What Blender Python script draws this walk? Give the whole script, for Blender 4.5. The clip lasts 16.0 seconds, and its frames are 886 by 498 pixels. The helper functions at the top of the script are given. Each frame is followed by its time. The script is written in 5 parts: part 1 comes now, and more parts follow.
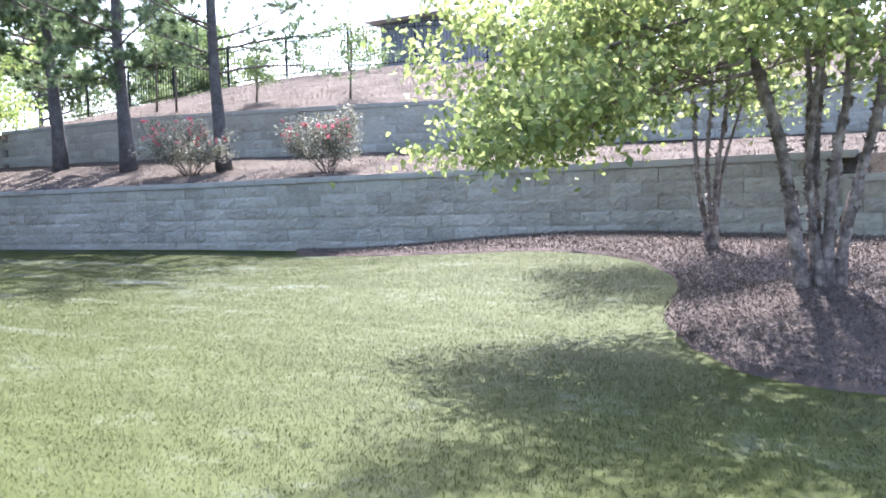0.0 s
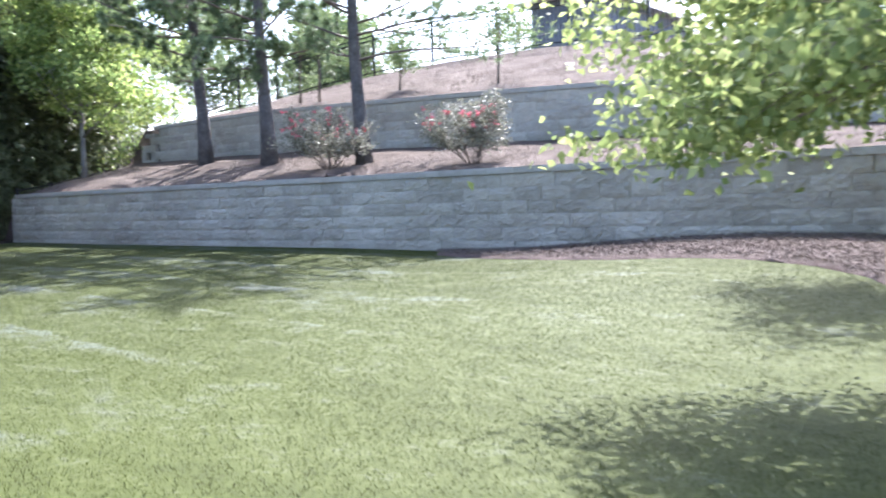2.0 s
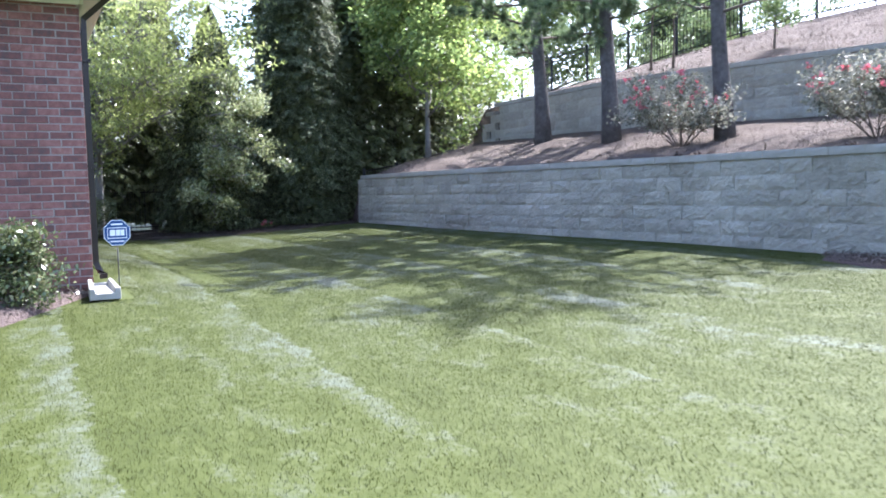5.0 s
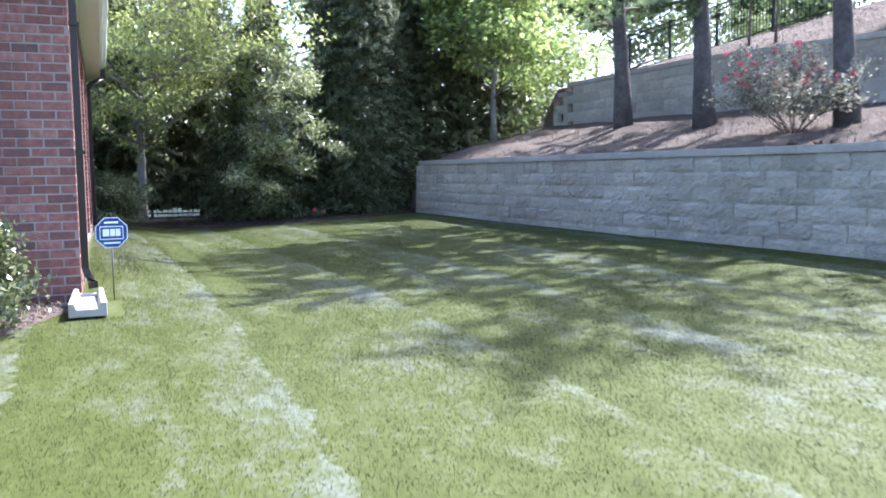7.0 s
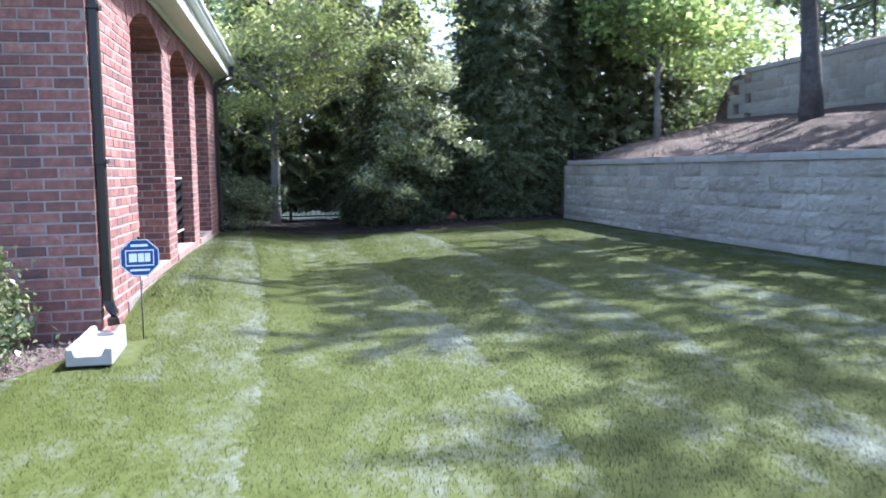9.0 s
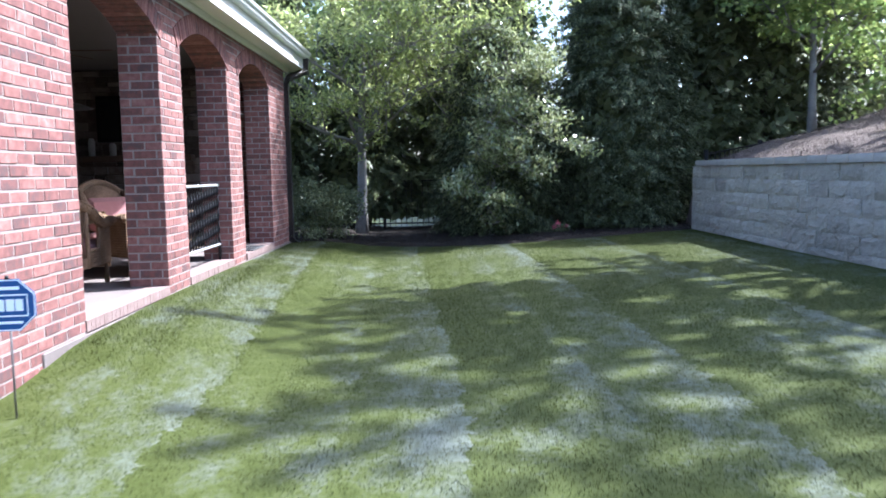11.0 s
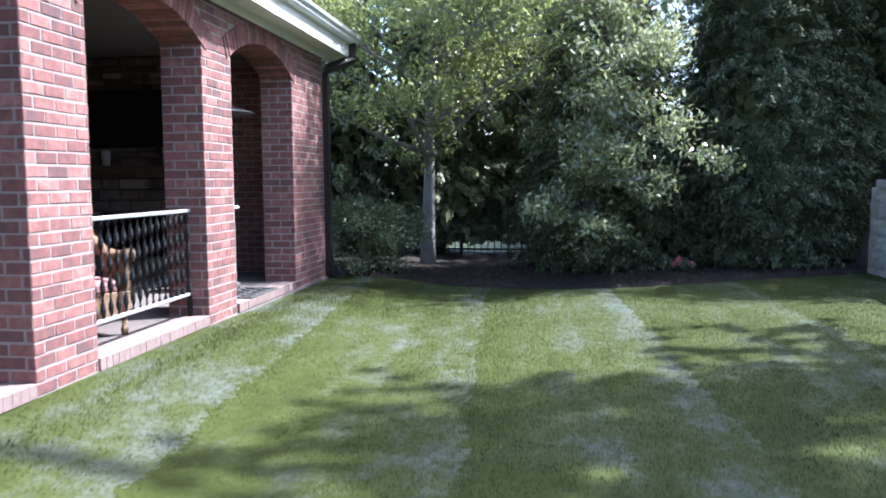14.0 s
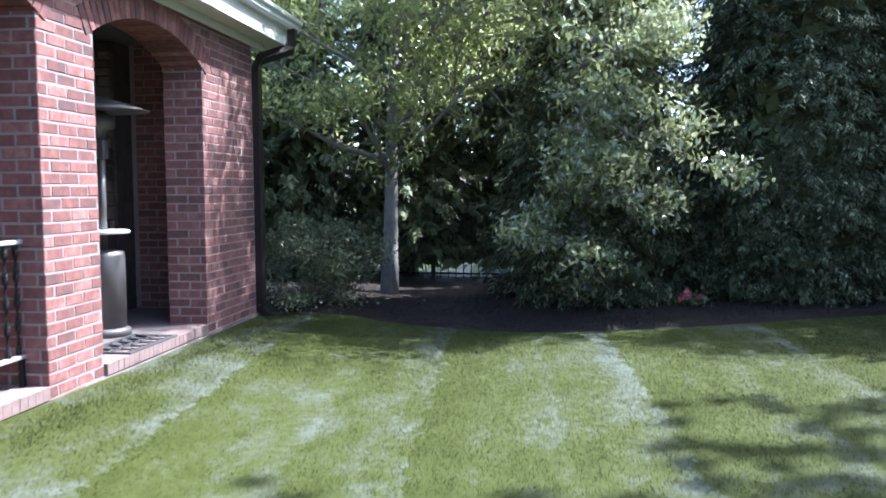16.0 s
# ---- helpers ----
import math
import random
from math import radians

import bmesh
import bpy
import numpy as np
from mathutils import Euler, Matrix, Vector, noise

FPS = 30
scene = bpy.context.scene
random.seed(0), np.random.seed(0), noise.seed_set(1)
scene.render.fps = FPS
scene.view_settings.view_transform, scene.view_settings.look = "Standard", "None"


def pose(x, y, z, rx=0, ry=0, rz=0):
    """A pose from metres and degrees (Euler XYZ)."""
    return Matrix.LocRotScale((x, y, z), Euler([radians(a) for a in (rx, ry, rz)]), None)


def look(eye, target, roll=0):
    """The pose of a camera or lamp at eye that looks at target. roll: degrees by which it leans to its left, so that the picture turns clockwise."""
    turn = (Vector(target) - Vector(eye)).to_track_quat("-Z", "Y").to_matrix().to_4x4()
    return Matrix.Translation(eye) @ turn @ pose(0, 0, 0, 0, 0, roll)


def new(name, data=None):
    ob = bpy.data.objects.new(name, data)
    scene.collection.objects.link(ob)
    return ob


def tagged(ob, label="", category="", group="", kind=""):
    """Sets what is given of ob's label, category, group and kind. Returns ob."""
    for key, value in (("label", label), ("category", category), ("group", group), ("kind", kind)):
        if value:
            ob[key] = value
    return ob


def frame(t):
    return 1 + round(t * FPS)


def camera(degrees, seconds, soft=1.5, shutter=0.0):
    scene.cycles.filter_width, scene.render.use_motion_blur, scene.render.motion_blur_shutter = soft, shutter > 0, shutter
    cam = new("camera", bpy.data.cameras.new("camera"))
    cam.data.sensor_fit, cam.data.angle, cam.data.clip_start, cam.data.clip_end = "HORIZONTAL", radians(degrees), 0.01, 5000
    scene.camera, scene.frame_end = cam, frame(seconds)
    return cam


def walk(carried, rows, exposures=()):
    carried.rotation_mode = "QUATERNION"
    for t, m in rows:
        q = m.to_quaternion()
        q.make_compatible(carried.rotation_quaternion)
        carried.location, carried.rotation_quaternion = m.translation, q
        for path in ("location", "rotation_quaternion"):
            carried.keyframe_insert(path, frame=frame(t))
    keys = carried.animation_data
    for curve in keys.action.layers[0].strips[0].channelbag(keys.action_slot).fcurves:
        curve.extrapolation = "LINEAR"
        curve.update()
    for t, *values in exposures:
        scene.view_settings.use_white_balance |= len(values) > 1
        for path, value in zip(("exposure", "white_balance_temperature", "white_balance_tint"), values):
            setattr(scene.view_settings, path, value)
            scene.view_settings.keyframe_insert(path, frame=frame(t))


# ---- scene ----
cam = camera(55.7, 16.0, soft=1.7, shutter=0.5)
PATH = [
    (0, (-1.961, -0.011, 0.985), (-2.946, 1.727, 0.887), -1.6),
    (0.5, (-2.123, 0.283, 0.991), (-3.118, 2.015, 0.886), -1.5),
    (1, (-2.323, 0.552, 1.02), (-3.352, 2.263, 0.909), -1.5),
    (1.5, (-2.511, 0.867, 1.076), (-3.633, 2.519, 0.959), -1.7),
    (2, (-2.801, 1.22, 1.105), (-4.076, 2.757, 0.989), -1.8),
    (2.5, (-3.06, 1.564, 1.113), (-4.443, 3.003, 0.994), -1.8),
    (3, (-3.272, 1.818, 1.135), (-4.763, 3.145, 1.013), -1.7),
    (3.5, (-3.53, 2.13, 1.189), (-5.13, 3.324, 1.062), -1.8),
    (4, (-3.791, 2.404, 1.206), (-5.464, 3.491, 1.075), -1.6),
    (4.5, (-4.108, 2.662, 1.184), (-5.852, 3.631, 1.05), -1.6),
    (7, (-6.047, 3.740, 1.303), (-7.898, 4.486, 1.121), -0.7),
    (7.5, (-6.454, 3.992, 1.347), (-8.336, 4.661, 1.163), -0.8),
    (8, (-6.839, 4.298, 1.365), (-8.743, 4.909, 1.181), -0.9),
    (8.5, (-7.225, 4.605, 1.395), (-9.161, 5.094, 1.209), -0.9),
    (9, (-7.612, 4.936, 1.414), (-9.576, 5.282, 1.227), -0.9),
    (9.2, (-7.777, 5.071, 1.416), (-9.749, 5.362, 1.231), -1.0),
    (11.5, (-10.306, 6.279, 1.466), (-12.296, 6.205, 1.287), -1.1),
    (12, (-10.875, 6.398, 1.481), (-12.861, 6.236, 1.307), -1.0),
    (12.5, (-11.454, 6.46, 1.52), (-13.434, 6.238, 1.348), -0.9),
    (13, (-12.026, 6.482, 1.538), (-14.004, 6.236, 1.371), -0.7),
    (13.5, (-12.572, 6.477, 1.575), (-14.548, 6.22, 1.409), -0.6),
    (14, (-13.1, 6.497, 1.602), (-15.076, 6.234, 1.439), -0.5),
    (14.5, (-13.622, 6.52, 1.602), (-15.6, 6.259, 1.451), -0.3),
    (15, (-14.124, 6.577, 1.632), (-16.102, 6.319, 1.485), -0.1),
    (15.5, (-14.647, 6.654, 1.644), (-16.625, 6.398, 1.503), -0.3),
    (16, (-15.148, 6.646, 1.674), (-17.127, 6.393, 1.532), -0.3),
]
walk(cam, [(t, look(eye, target, roll)) for t, eye, target, roll in PATH], [(0.0, 2.48, 5850, 16), (4.0, 2.4, 5650, 16), (7.0, 2.45, 5550, 16), (9.0, 2.37, 5450, 15), (11.5, 2.28, 5300, 14), (16.0, 2.24, 5250, 15)])

# ---- light ----
SUN_AZ, SUN_EL = radians(25.0), radians(56.0)   # azimuth from +y towards -x
sun_dir = Vector((-math.sin(SUN_AZ) * math.cos(SUN_EL), math.cos(SUN_AZ) * math.cos(SUN_EL), math.sin(SUN_EL)))
world = bpy.data.worlds.new("world")
scene.world = world
world.use_nodes = True
sky = world.node_tree.nodes.new("ShaderNodeTexSky")
sky.sky_type = "NISHITA"
sky.sun_disc = False
sky.sun_elevation = SUN_EL
sky.sun_rotation = -SUN_AZ
sky.air_density, sky.dust_density, sky.ozone_density = 1.0, 3.0, 1.0
world.node_tree.nodes["Background"].inputs[1].default_value = 0.15
world.node_tree.links.new(sky.outputs[0], world.node_tree.nodes["Background"].inputs[0])
lamp = bpy.data.lights.new("sun", "SUN")
lamp.energy, lamp.angle, lamp.color = 4.2, radians(0.8), (1.0, 0.95, 0.87)
sun = new("sun", lamp)
sun.matrix_world = look(sun_dir * 60, (0, 0, 0))


# ---- materials ----
def nodes_of(name):
    m = bpy.data.materials.new(name)
    m.use_nodes = True
    return m, m.node_tree.nodes, m.node_tree.links, m.node_tree.nodes["Principled BSDF"]


def ramp(nt, stops):
    r = nt.new("ShaderNodeValToRGB")
    while len(r.color_ramp.elements) < len(stops):
        r.color_ramp.elements.new(0.5)
    for e, (p, c) in zip(r.color_ramp.elements, stops):
        e.position, e.color = p, (*c, 1)
    return r


def rough_mat(name, stops, scale, rough=0.85, bump=0.3, bump_scale=40.0, per="", spread=0.0, metal=0.0, coarse=None, bump_dist=0.01, spec=0.3):
    """Two scales of noise through a ramp, with bump; per: 'object' or 'island' varies the tone of each piece by spread."""
    m, nt, ln, b = nodes_of(name)
    geo = nt.new("ShaderNodeNewGeometry")
    pos = geo.outputs["Position"]
    n1 = nt.new("ShaderNodeTexNoise")
    n1.inputs["Scale"].default_value, n1.inputs["Detail"].default_value, n1.inputs["Roughness"].default_value = scale, 6, 0.65
    ln.new(pos, n1.inputs["Vector"])
    fac = n1.outputs["Fac"]
    if coarse:
        n2 = nt.new("ShaderNodeTexNoise")
        n2.inputs["Scale"].default_value, n2.inputs["Detail"].default_value = coarse, 3
        ln.new(pos, n2.inputs["Vector"])
        mx = nt.new("ShaderNodeMix")
        mx.inputs[0].default_value = 0.5
        ln.new(fac, mx.inputs[2]), ln.new(n2.outputs["Fac"], mx.inputs[3])
        fac = mx.outputs[0]
    if per:
        if per == "object":
            rnd = nt.new("ShaderNodeObjectInfo").outputs["Random"]
        else:
            rnd = geo.outputs["Random Per Island"]
        ma = nt.new("ShaderNodeMath")
        ma.operation = "MULTIPLY_ADD"
        ma.inputs[1].default_value, ma.inputs[2].default_value = spread, -spread / 2
        ln.new(rnd, ma.inputs[0])
        ad = nt.new("ShaderNodeMath")
        ad.operation = "ADD"
        ad.use_clamp = True
        ln.new(fac, ad.inputs[0]), ln.new(ma.outputs[0], ad.inputs[1])
        fac = ad.outputs[0]
    r = ramp(nt, stops)
    ln.new(fac, r.inputs[0]), ln.new(r.outputs[0], b.inputs["Base Color"])
    b.inputs["Roughness"].default_value, b.inputs["Metallic"].default_value = rough, metal
    b.inputs["Specular IOR Level"].default_value = spec
    if bump:
        n3 = nt.new("ShaderNodeTexNoise")
        n3.inputs["Scale"].default_value, n3.inputs["Detail"].default_value, n3.inputs["Roughness"].default_value = bump_scale, 8, 0.7
        ln.new(pos, n3.inputs["Vector"])
        bp = nt.new("ShaderNodeBump")
        bp.inputs["Strength"].default_value, bp.inputs["Distance"].default_value = bump, bump_dist
        ln.new(n3.outputs["Fac"], bp.inputs["Height"]), ln.new(bp.outputs[0], b.inputs["Normal"])
    return m


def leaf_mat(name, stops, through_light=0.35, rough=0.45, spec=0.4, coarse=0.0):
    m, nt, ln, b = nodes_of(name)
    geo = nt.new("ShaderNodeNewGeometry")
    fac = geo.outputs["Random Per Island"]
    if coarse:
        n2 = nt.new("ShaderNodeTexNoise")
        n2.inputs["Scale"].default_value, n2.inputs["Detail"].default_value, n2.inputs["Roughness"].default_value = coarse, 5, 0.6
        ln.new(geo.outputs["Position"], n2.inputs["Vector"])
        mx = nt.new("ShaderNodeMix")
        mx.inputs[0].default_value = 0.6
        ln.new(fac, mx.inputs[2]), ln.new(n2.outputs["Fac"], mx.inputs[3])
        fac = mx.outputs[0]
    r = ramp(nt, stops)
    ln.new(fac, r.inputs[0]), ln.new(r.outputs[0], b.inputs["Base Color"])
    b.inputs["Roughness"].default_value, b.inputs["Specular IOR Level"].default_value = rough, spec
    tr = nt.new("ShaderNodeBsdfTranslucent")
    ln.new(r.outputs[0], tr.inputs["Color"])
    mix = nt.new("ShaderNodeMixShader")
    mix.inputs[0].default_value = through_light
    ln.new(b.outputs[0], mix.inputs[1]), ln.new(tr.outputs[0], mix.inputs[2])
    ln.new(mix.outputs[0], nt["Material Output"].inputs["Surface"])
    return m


def grass_mat(name):
    """Blades whose tone follows the mowing bands and pale patches, sun sheen put into the colour, and a spread from
    blade to blade.
    """
    m, nt, ln, b = nodes_of(name)
    geo = nt.new("ShaderNodeNewGeometry")
    sep = nt.new("ShaderNodeSeparateXYZ")
    ln.new(geo.outputs["Position"], sep.inputs[0])

    def math_node(op, a, c, d=None):
        n = nt.new("ShaderNodeMath")
        n.operation = op
        for i, v in enumerate((a, c, d)):
            if v is None:
                continue
            if isinstance(v, (int, float)):
                n.inputs[i].default_value = v
            else:
                ln.new(v, n.inputs[i])
        return n.outputs[0]

    def noise_at(scale, sx, sy, detail, rough=0.6):
        mp = nt.new("ShaderNodeMapping")
        mp.inputs["Scale"].default_value = (sx, sy, 1)
        ln.new(geo.outputs["Position"], mp.inputs["Vector"])
        n = nt.new("ShaderNodeTexNoise")
        n.inputs["Scale"].default_value, n.inputs["Detail"].default_value, n.inputs["Roughness"].default_value = scale, detail, rough
        ln.new(mp.outputs[0], n.inputs["Vector"])
        return n.outputs["Fac"]
    wobble = noise_at(0.9, 1, 1, 3)
    across = math_node("MULTIPLY_ADD", math_node("MINIMUM", sep.outputs[0], -14.5), -0.06, sep.outputs[1])
    ragged = noise_at(7.0, 1, 1, 4, 0.7)
    yy = math_node("MULTIPLY_ADD", ragged, 0.34, math_node("MULTIPLY_ADD", wobble, 0.2, across))

    def swath(edge):
        """Pale swath of painted sheen that brightens towards the mower's sharp edge and stops there."""
        v = math_node("FRACT", math_node("MULTIPLY_ADD", yy, 1 / 1.52, -edge / 1.52), 0)
        return v, math_node("POWER", v, 3.2)
    v, sharp = swath(7.33)
    second = math_node("POWER", math_node("FRACT", math_node("ADD", v, 0.42), 0), 3.0)
    sheen_gain = math_node("MINIMUM", math_node("MAXIMUM", math_node("MULTIPLY_ADD", sep.outputs[0], -0.14, -0.55), 0.3), 1.0)
    band = math_node("MULTIPLY", math_node("MULTIPLY_ADD", second, 0.4, sharp), sheen_gain)
    broad = noise_at(0.75, 0.8, 1.2, 3)
    patch = math_node("MULTIPLY_ADD", math_node("SUBTRACT", broad, 0.5), 0.6, noise_at(3.3, 0.7, 1.15, 6, 0.72))
    fine = noise_at(16.0, 1, 1, 5, 0.75)
    f = math_node("MULTIPLY_ADD", math_node("MULTIPLY", band, math_node("MULTIPLY_ADD", patch, 1.1, 0.12)), 0.48, math_node("MULTIPLY_ADD", patch, 0.95, -0.07))
    f = math_node("MULTIPLY_ADD", math_node("SUBTRACT", fine, 0.5), 0.75, f)
    f = math_node("MULTIPLY_ADD", math_node("SUBTRACT", geo.outputs["Random Per Island"], 0.5), 0.34, f)
    # the two palest stops are the glossy sheen of the turf, painted as colour
    r = ramp(nt, [(0.12, (0.037, 0.0465, 0.01)), (0.4, (0.0535, 0.0665, 0.0145)), (0.55, (0.068, 0.082, 0.022)), (0.7, (0.089, 0.102, 0.056)), (1.0, (0.142, 0.157, 0.125))])
    ln.new(f, r.inputs[0]), ln.new(r.outputs[0], b.inputs["Base Color"])
    b.inputs["Roughness"].default_value, b.inputs["Specular IOR Level"].default_value = 0.65, 0.12
    tr = nt.new("ShaderNodeBsdfTranslucent")
    ln.new(r.outputs[0], tr.inputs["Color"])
    soft_n = nt.new("ShaderNodeMix")
    soft_n.data_type = "VECTOR"
    soft_n.inputs[0].default_value = 0.78
    ln.new(geo.outputs["Normal"], soft_n.inputs[4])
    soft_n.inputs[5].default_value = (0, 0, 1)
    nv = nt.new("ShaderNodeVectorMath")
    nv.operation = "NORMALIZE"
    ln.new(soft_n.outputs[1], nv.inputs[0]), ln.new(nv.outputs[0], b.inputs["Normal"])
    ln.new(nv.outputs[0], tr.inputs["Normal"])
    mix = nt.new("ShaderNodeMixShader")
    mix.inputs[0].default_value = 0.25
    ln.new(b.outputs[0], mix.inputs[1]), ln.new(tr.outputs[0], mix.inputs[2])
    ln.new(mix.outputs[0], nt["Material Output"].inputs["Surface"])
    return m


def plain(name, color, rough=0.5, metal=0.0, var=0.12, scale=18.0, bump=0.08, spec=0.4):
    lo, hi = [c * (1 - var) for c in color], [min(1, c * (1 + var)) for c in color]
    return rough_mat(name, [(0.3, lo), (0.7, hi)], scale, rough, bump, scale * 5, metal=metal, coarse=scale / 8, bump_dist=0.002, spec=spec)


M_LAWN = grass_mat("lawn_turf")
M_GRASS = grass_mat("grass_blades")
M_MULCH = rough_mat("shredded_bark_mulch", [(0.25, (0.06, 0.042, 0.036)), (0.5, (0.12, 0.088, 0.078)), (0.75, (0.2, 0.155, 0.14))], 40, 0.9, 1.0, 90, coarse=1.2, bump_dist=0.03)
# mulch of the far bed, the shade under the trees put into its colour
M_SHADEMULCH = rough_mat("mulch_with_painted_shade", [(0.25, (0.014, 0.011, 0.008)), (0.5, (0.028, 0.021, 0.016)), (0.75, (0.055, 0.042, 0.032))], 30, 0.95, 1.0, 70, coarse=1.2, bump_dist=0.03)
M_CHIP = rough_mat("bark_chips", [(0.2, (0.066, 0.049, 0.04)), (0.5, (0.112, 0.088, 0.074)), (0.8, (0.17, 0.138, 0.119))], 14, 0.85, 0.5, 90, per="island", spread=0.35)
M_STRAW = rough_mat("pine_straw", [(0.3, (0.066, 0.051, 0.042)), (0.5, (0.12, 0.096, 0.081)), (0.7, (0.17, 0.139, 0.119))], 24, 0.95, 1.0, 50, coarse=1.4, bump_dist=0.05, spec=0.1)
M_NEEDLE_LITTER = rough_mat("fallen_needles", [(0.2, (0.08, 0.062, 0.05)), (0.5, (0.125, 0.1, 0.084)), (0.8, (0.175, 0.143, 0.122))], 10, 0.8, 0.0, per="island", spread=0.3)
M_BLOCK = rough_mat("split_face_concrete", [(0.25, (0.27, 0.25, 0.205)), (0.5, (0.375, 0.35, 0.292)), (0.75, (0.475, 0.446, 0.375))], 10, 0.95, 1.0, 22, per="object", spread=0.24, coarse=0.9, bump_dist=0.05)
M_CAP = rough_mat("smooth_concrete_cap", [(0.25, (0.23, 0.218, 0.19)), (0.5, (0.3, 0.286, 0.25)), (0.75, (0.37, 0.35, 0.31))], 7, 0.9, 0.5, 60, per="object", spread=0.15, coarse=0.8, bump_dist=0.006)
M_JOINT = plain("wall_core", (0.1, 0.096, 0.09), 0.95)
M_BRICK = rough_mat("red_brick", [(0.2, (0.1, 0.062, 0.06)), (0.38, (0.155, 0.07, 0.061)), (0.55, (0.205, 0.092, 0.078)), (0.72, (0.255, 0.125, 0.107)), (0.9, (0.33, 0.2, 0.175))], 14, 0.88, 0.6, 70, per="object", spread=0.42, bump_dist=0.004)
M_ROWLOCK = rough_mat("weathered_pink_brick", [(0.2, (0.17, 0.115, 0.101)), (0.5, (0.215, 0.153, 0.136)), (0.85, (0.26, 0.192, 0.173))], 14, 0.9, 0.5, 70, per="object", spread=0.12, bump_dist=0.004)
M_MORTAR = rough_mat("grey_mortar", [(0.3, (0.225, 0.19, 0.171)), (0.7, (0.305, 0.26, 0.236))], 40, 0.95, 0.6, 120, coarse=3, bump_dist=0.004)
M_BARK = rough_mat("pine_bark", [(0.3, (0.05, 0.044, 0.041)), (0.55, (0.12, 0.107, 0.1)), (0.75, (0.2, 0.18, 0.168))], 16, 0.95, 1.0, 30, coarse=5, bump_dist=0.05)
M_BIRCH = rough_mat("peeling_birch_bark", [(0.34, (0.06, 0.046, 0.041)), (0.48, (0.2, 0.155, 0.135)), (0.66, (0.5, 0.41, 0.36))], 17, 0.85, 1.0, 30, coarse=7, bump_dist=0.03)
M_GREYBARK = rough_mat("smooth_grey_bark", [(0.3, (0.12, 0.11, 0.1)), (0.7, (0.27, 0.25, 0.23))], 10, 0.9, 0.6, 40, coarse=2)
M_TWIG = rough_mat("twig_bark", [(0.3, (0.07, 0.055, 0.045)), (0.7, (0.17, 0.135, 0.11))], 20, 0.9, 0.3)
M_BIRCHLEAF = leaf_mat("birch_leaf", [(0.0, (0.13, 0.175, 0.06)), (0.5, (0.25, 0.3, 0.105)), (1.0, (0.44, 0.48, 0.2))], 0.6, 0.5, 0.3)
# coarse dark and pale clumps paint the shaded and sunlit, glossy sprays
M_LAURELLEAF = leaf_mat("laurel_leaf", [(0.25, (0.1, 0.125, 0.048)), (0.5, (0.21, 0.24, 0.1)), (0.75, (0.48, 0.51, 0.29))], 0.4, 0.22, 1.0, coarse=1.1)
M_MAPLELEAF = leaf_mat("maple_leaf", [(0.0, (0.15, 0.22, 0.07)), (0.6, (0.27, 0.35, 0.11)), (1.0, (0.42, 0.47, 0.16))], 0.62, 0.45)
M_CHERRYLEAF = leaf_mat("cherry_leaf", [(0.2, (0.14, 0.18, 0.062)), (0.5, (0.28, 0.325, 0.11)), (0.8, (0.5, 0.53, 0.21))], 0.6, 0.3, 0.6, coarse=0.6)
M_CYPRESS = leaf_mat("cypress_spray", [(0.0, (0.032, 0.044, 0.022)), (0.6, (0.088, 0.108, 0.052)), (1.0, (0.32, 0.35, 0.19))], 0.2, 0.6, 0.25)
M_DARKHEDGE = leaf_mat("dark_evergreen", [(0.0, (0.07, 0.085, 0.04)), (1.0, (0.21, 0.235, 0.11))], 0.2, 0.5, 0.35)
M_PINE = leaf_mat("pine_needles", [(0.0, (0.085, 0.13, 0.06)), (1.0, (0.21, 0.27, 0.135))], 0.4, 0.45)
M_FARLEAF = leaf_mat("distant_leaf", [(0.0, (0.085, 0.13, 0.05)), (1.0, (0.22, 0.28, 0.11))], 0.4, 0.5)
M_ROSELEAF = leaf_mat("rose_leaf", [(0.0, (0.12, 0.125, 0.09)), (0.6, (0.22, 0.22, 0.165)), (1.0, (0.36, 0.34, 0.28))], 0.35, 0.5, 0.3)
M_ROSE = leaf_mat("rose_petal", [(0.0, (0.5, 0.05, 0.08)), (1.0, (0.7, 0.26, 0.3))], 0.35, 0.6)
M_HOLLY = leaf_mat("glossy_shrub_leaf", [(0.0, (0.06, 0.085, 0.035)), (0.7, (0.12, 0.145, 0.06)), (1.0, (0.26, 0.26, 0.15))], 0.25, 0.25, 0.6)
M_IRON = plain("black_painted_iron", (0.012, 0.012, 0.013), 0.4, 0.3)
M_BRONZE = plain("dark_bronze_aluminium", (0.035, 0.028, 0.026), 0.35, 0.4)
M_TRIM = plain("cream_painted_trim", (0.66, 0.66, 0.6), 0.5, var=0.05)
M_GUTTER = plain("white_aluminium_gutter", (0.7, 0.72, 0.68), 0.35, var=0.05)
M_ROOF = rough_mat("asphalt_shingle", [(0.3, (0.06, 0.058, 0.055)), (0.7, (0.15, 0.145, 0.14))], 12, 0.95, 0.8, 60)
M_SLAB = rough_mat("porch_concrete", [(0.3, (0.135, 0.112, 0.102)), (0.7, (0.182, 0.153, 0.14))], 6, 0.85, 0.3, 80, coarse=1)
M_CONCRETE = rough_mat("pale_concrete", [(0.3, (0.27, 0.26, 0.24)), (0.7, (0.37, 0.36, 0.33))], 12, 0.9, 0.4, 90, coarse=2)
M_WICKER = rough_mat("woven_wicker", [(0.3, (0.09, 0.052, 0.028)), (0.55, (0.24, 0.15, 0.085)), (0.8, (0.42, 0.3, 0.19))], 60, 0.6, 1.0, 110, coarse=5, bump_dist=0.01)
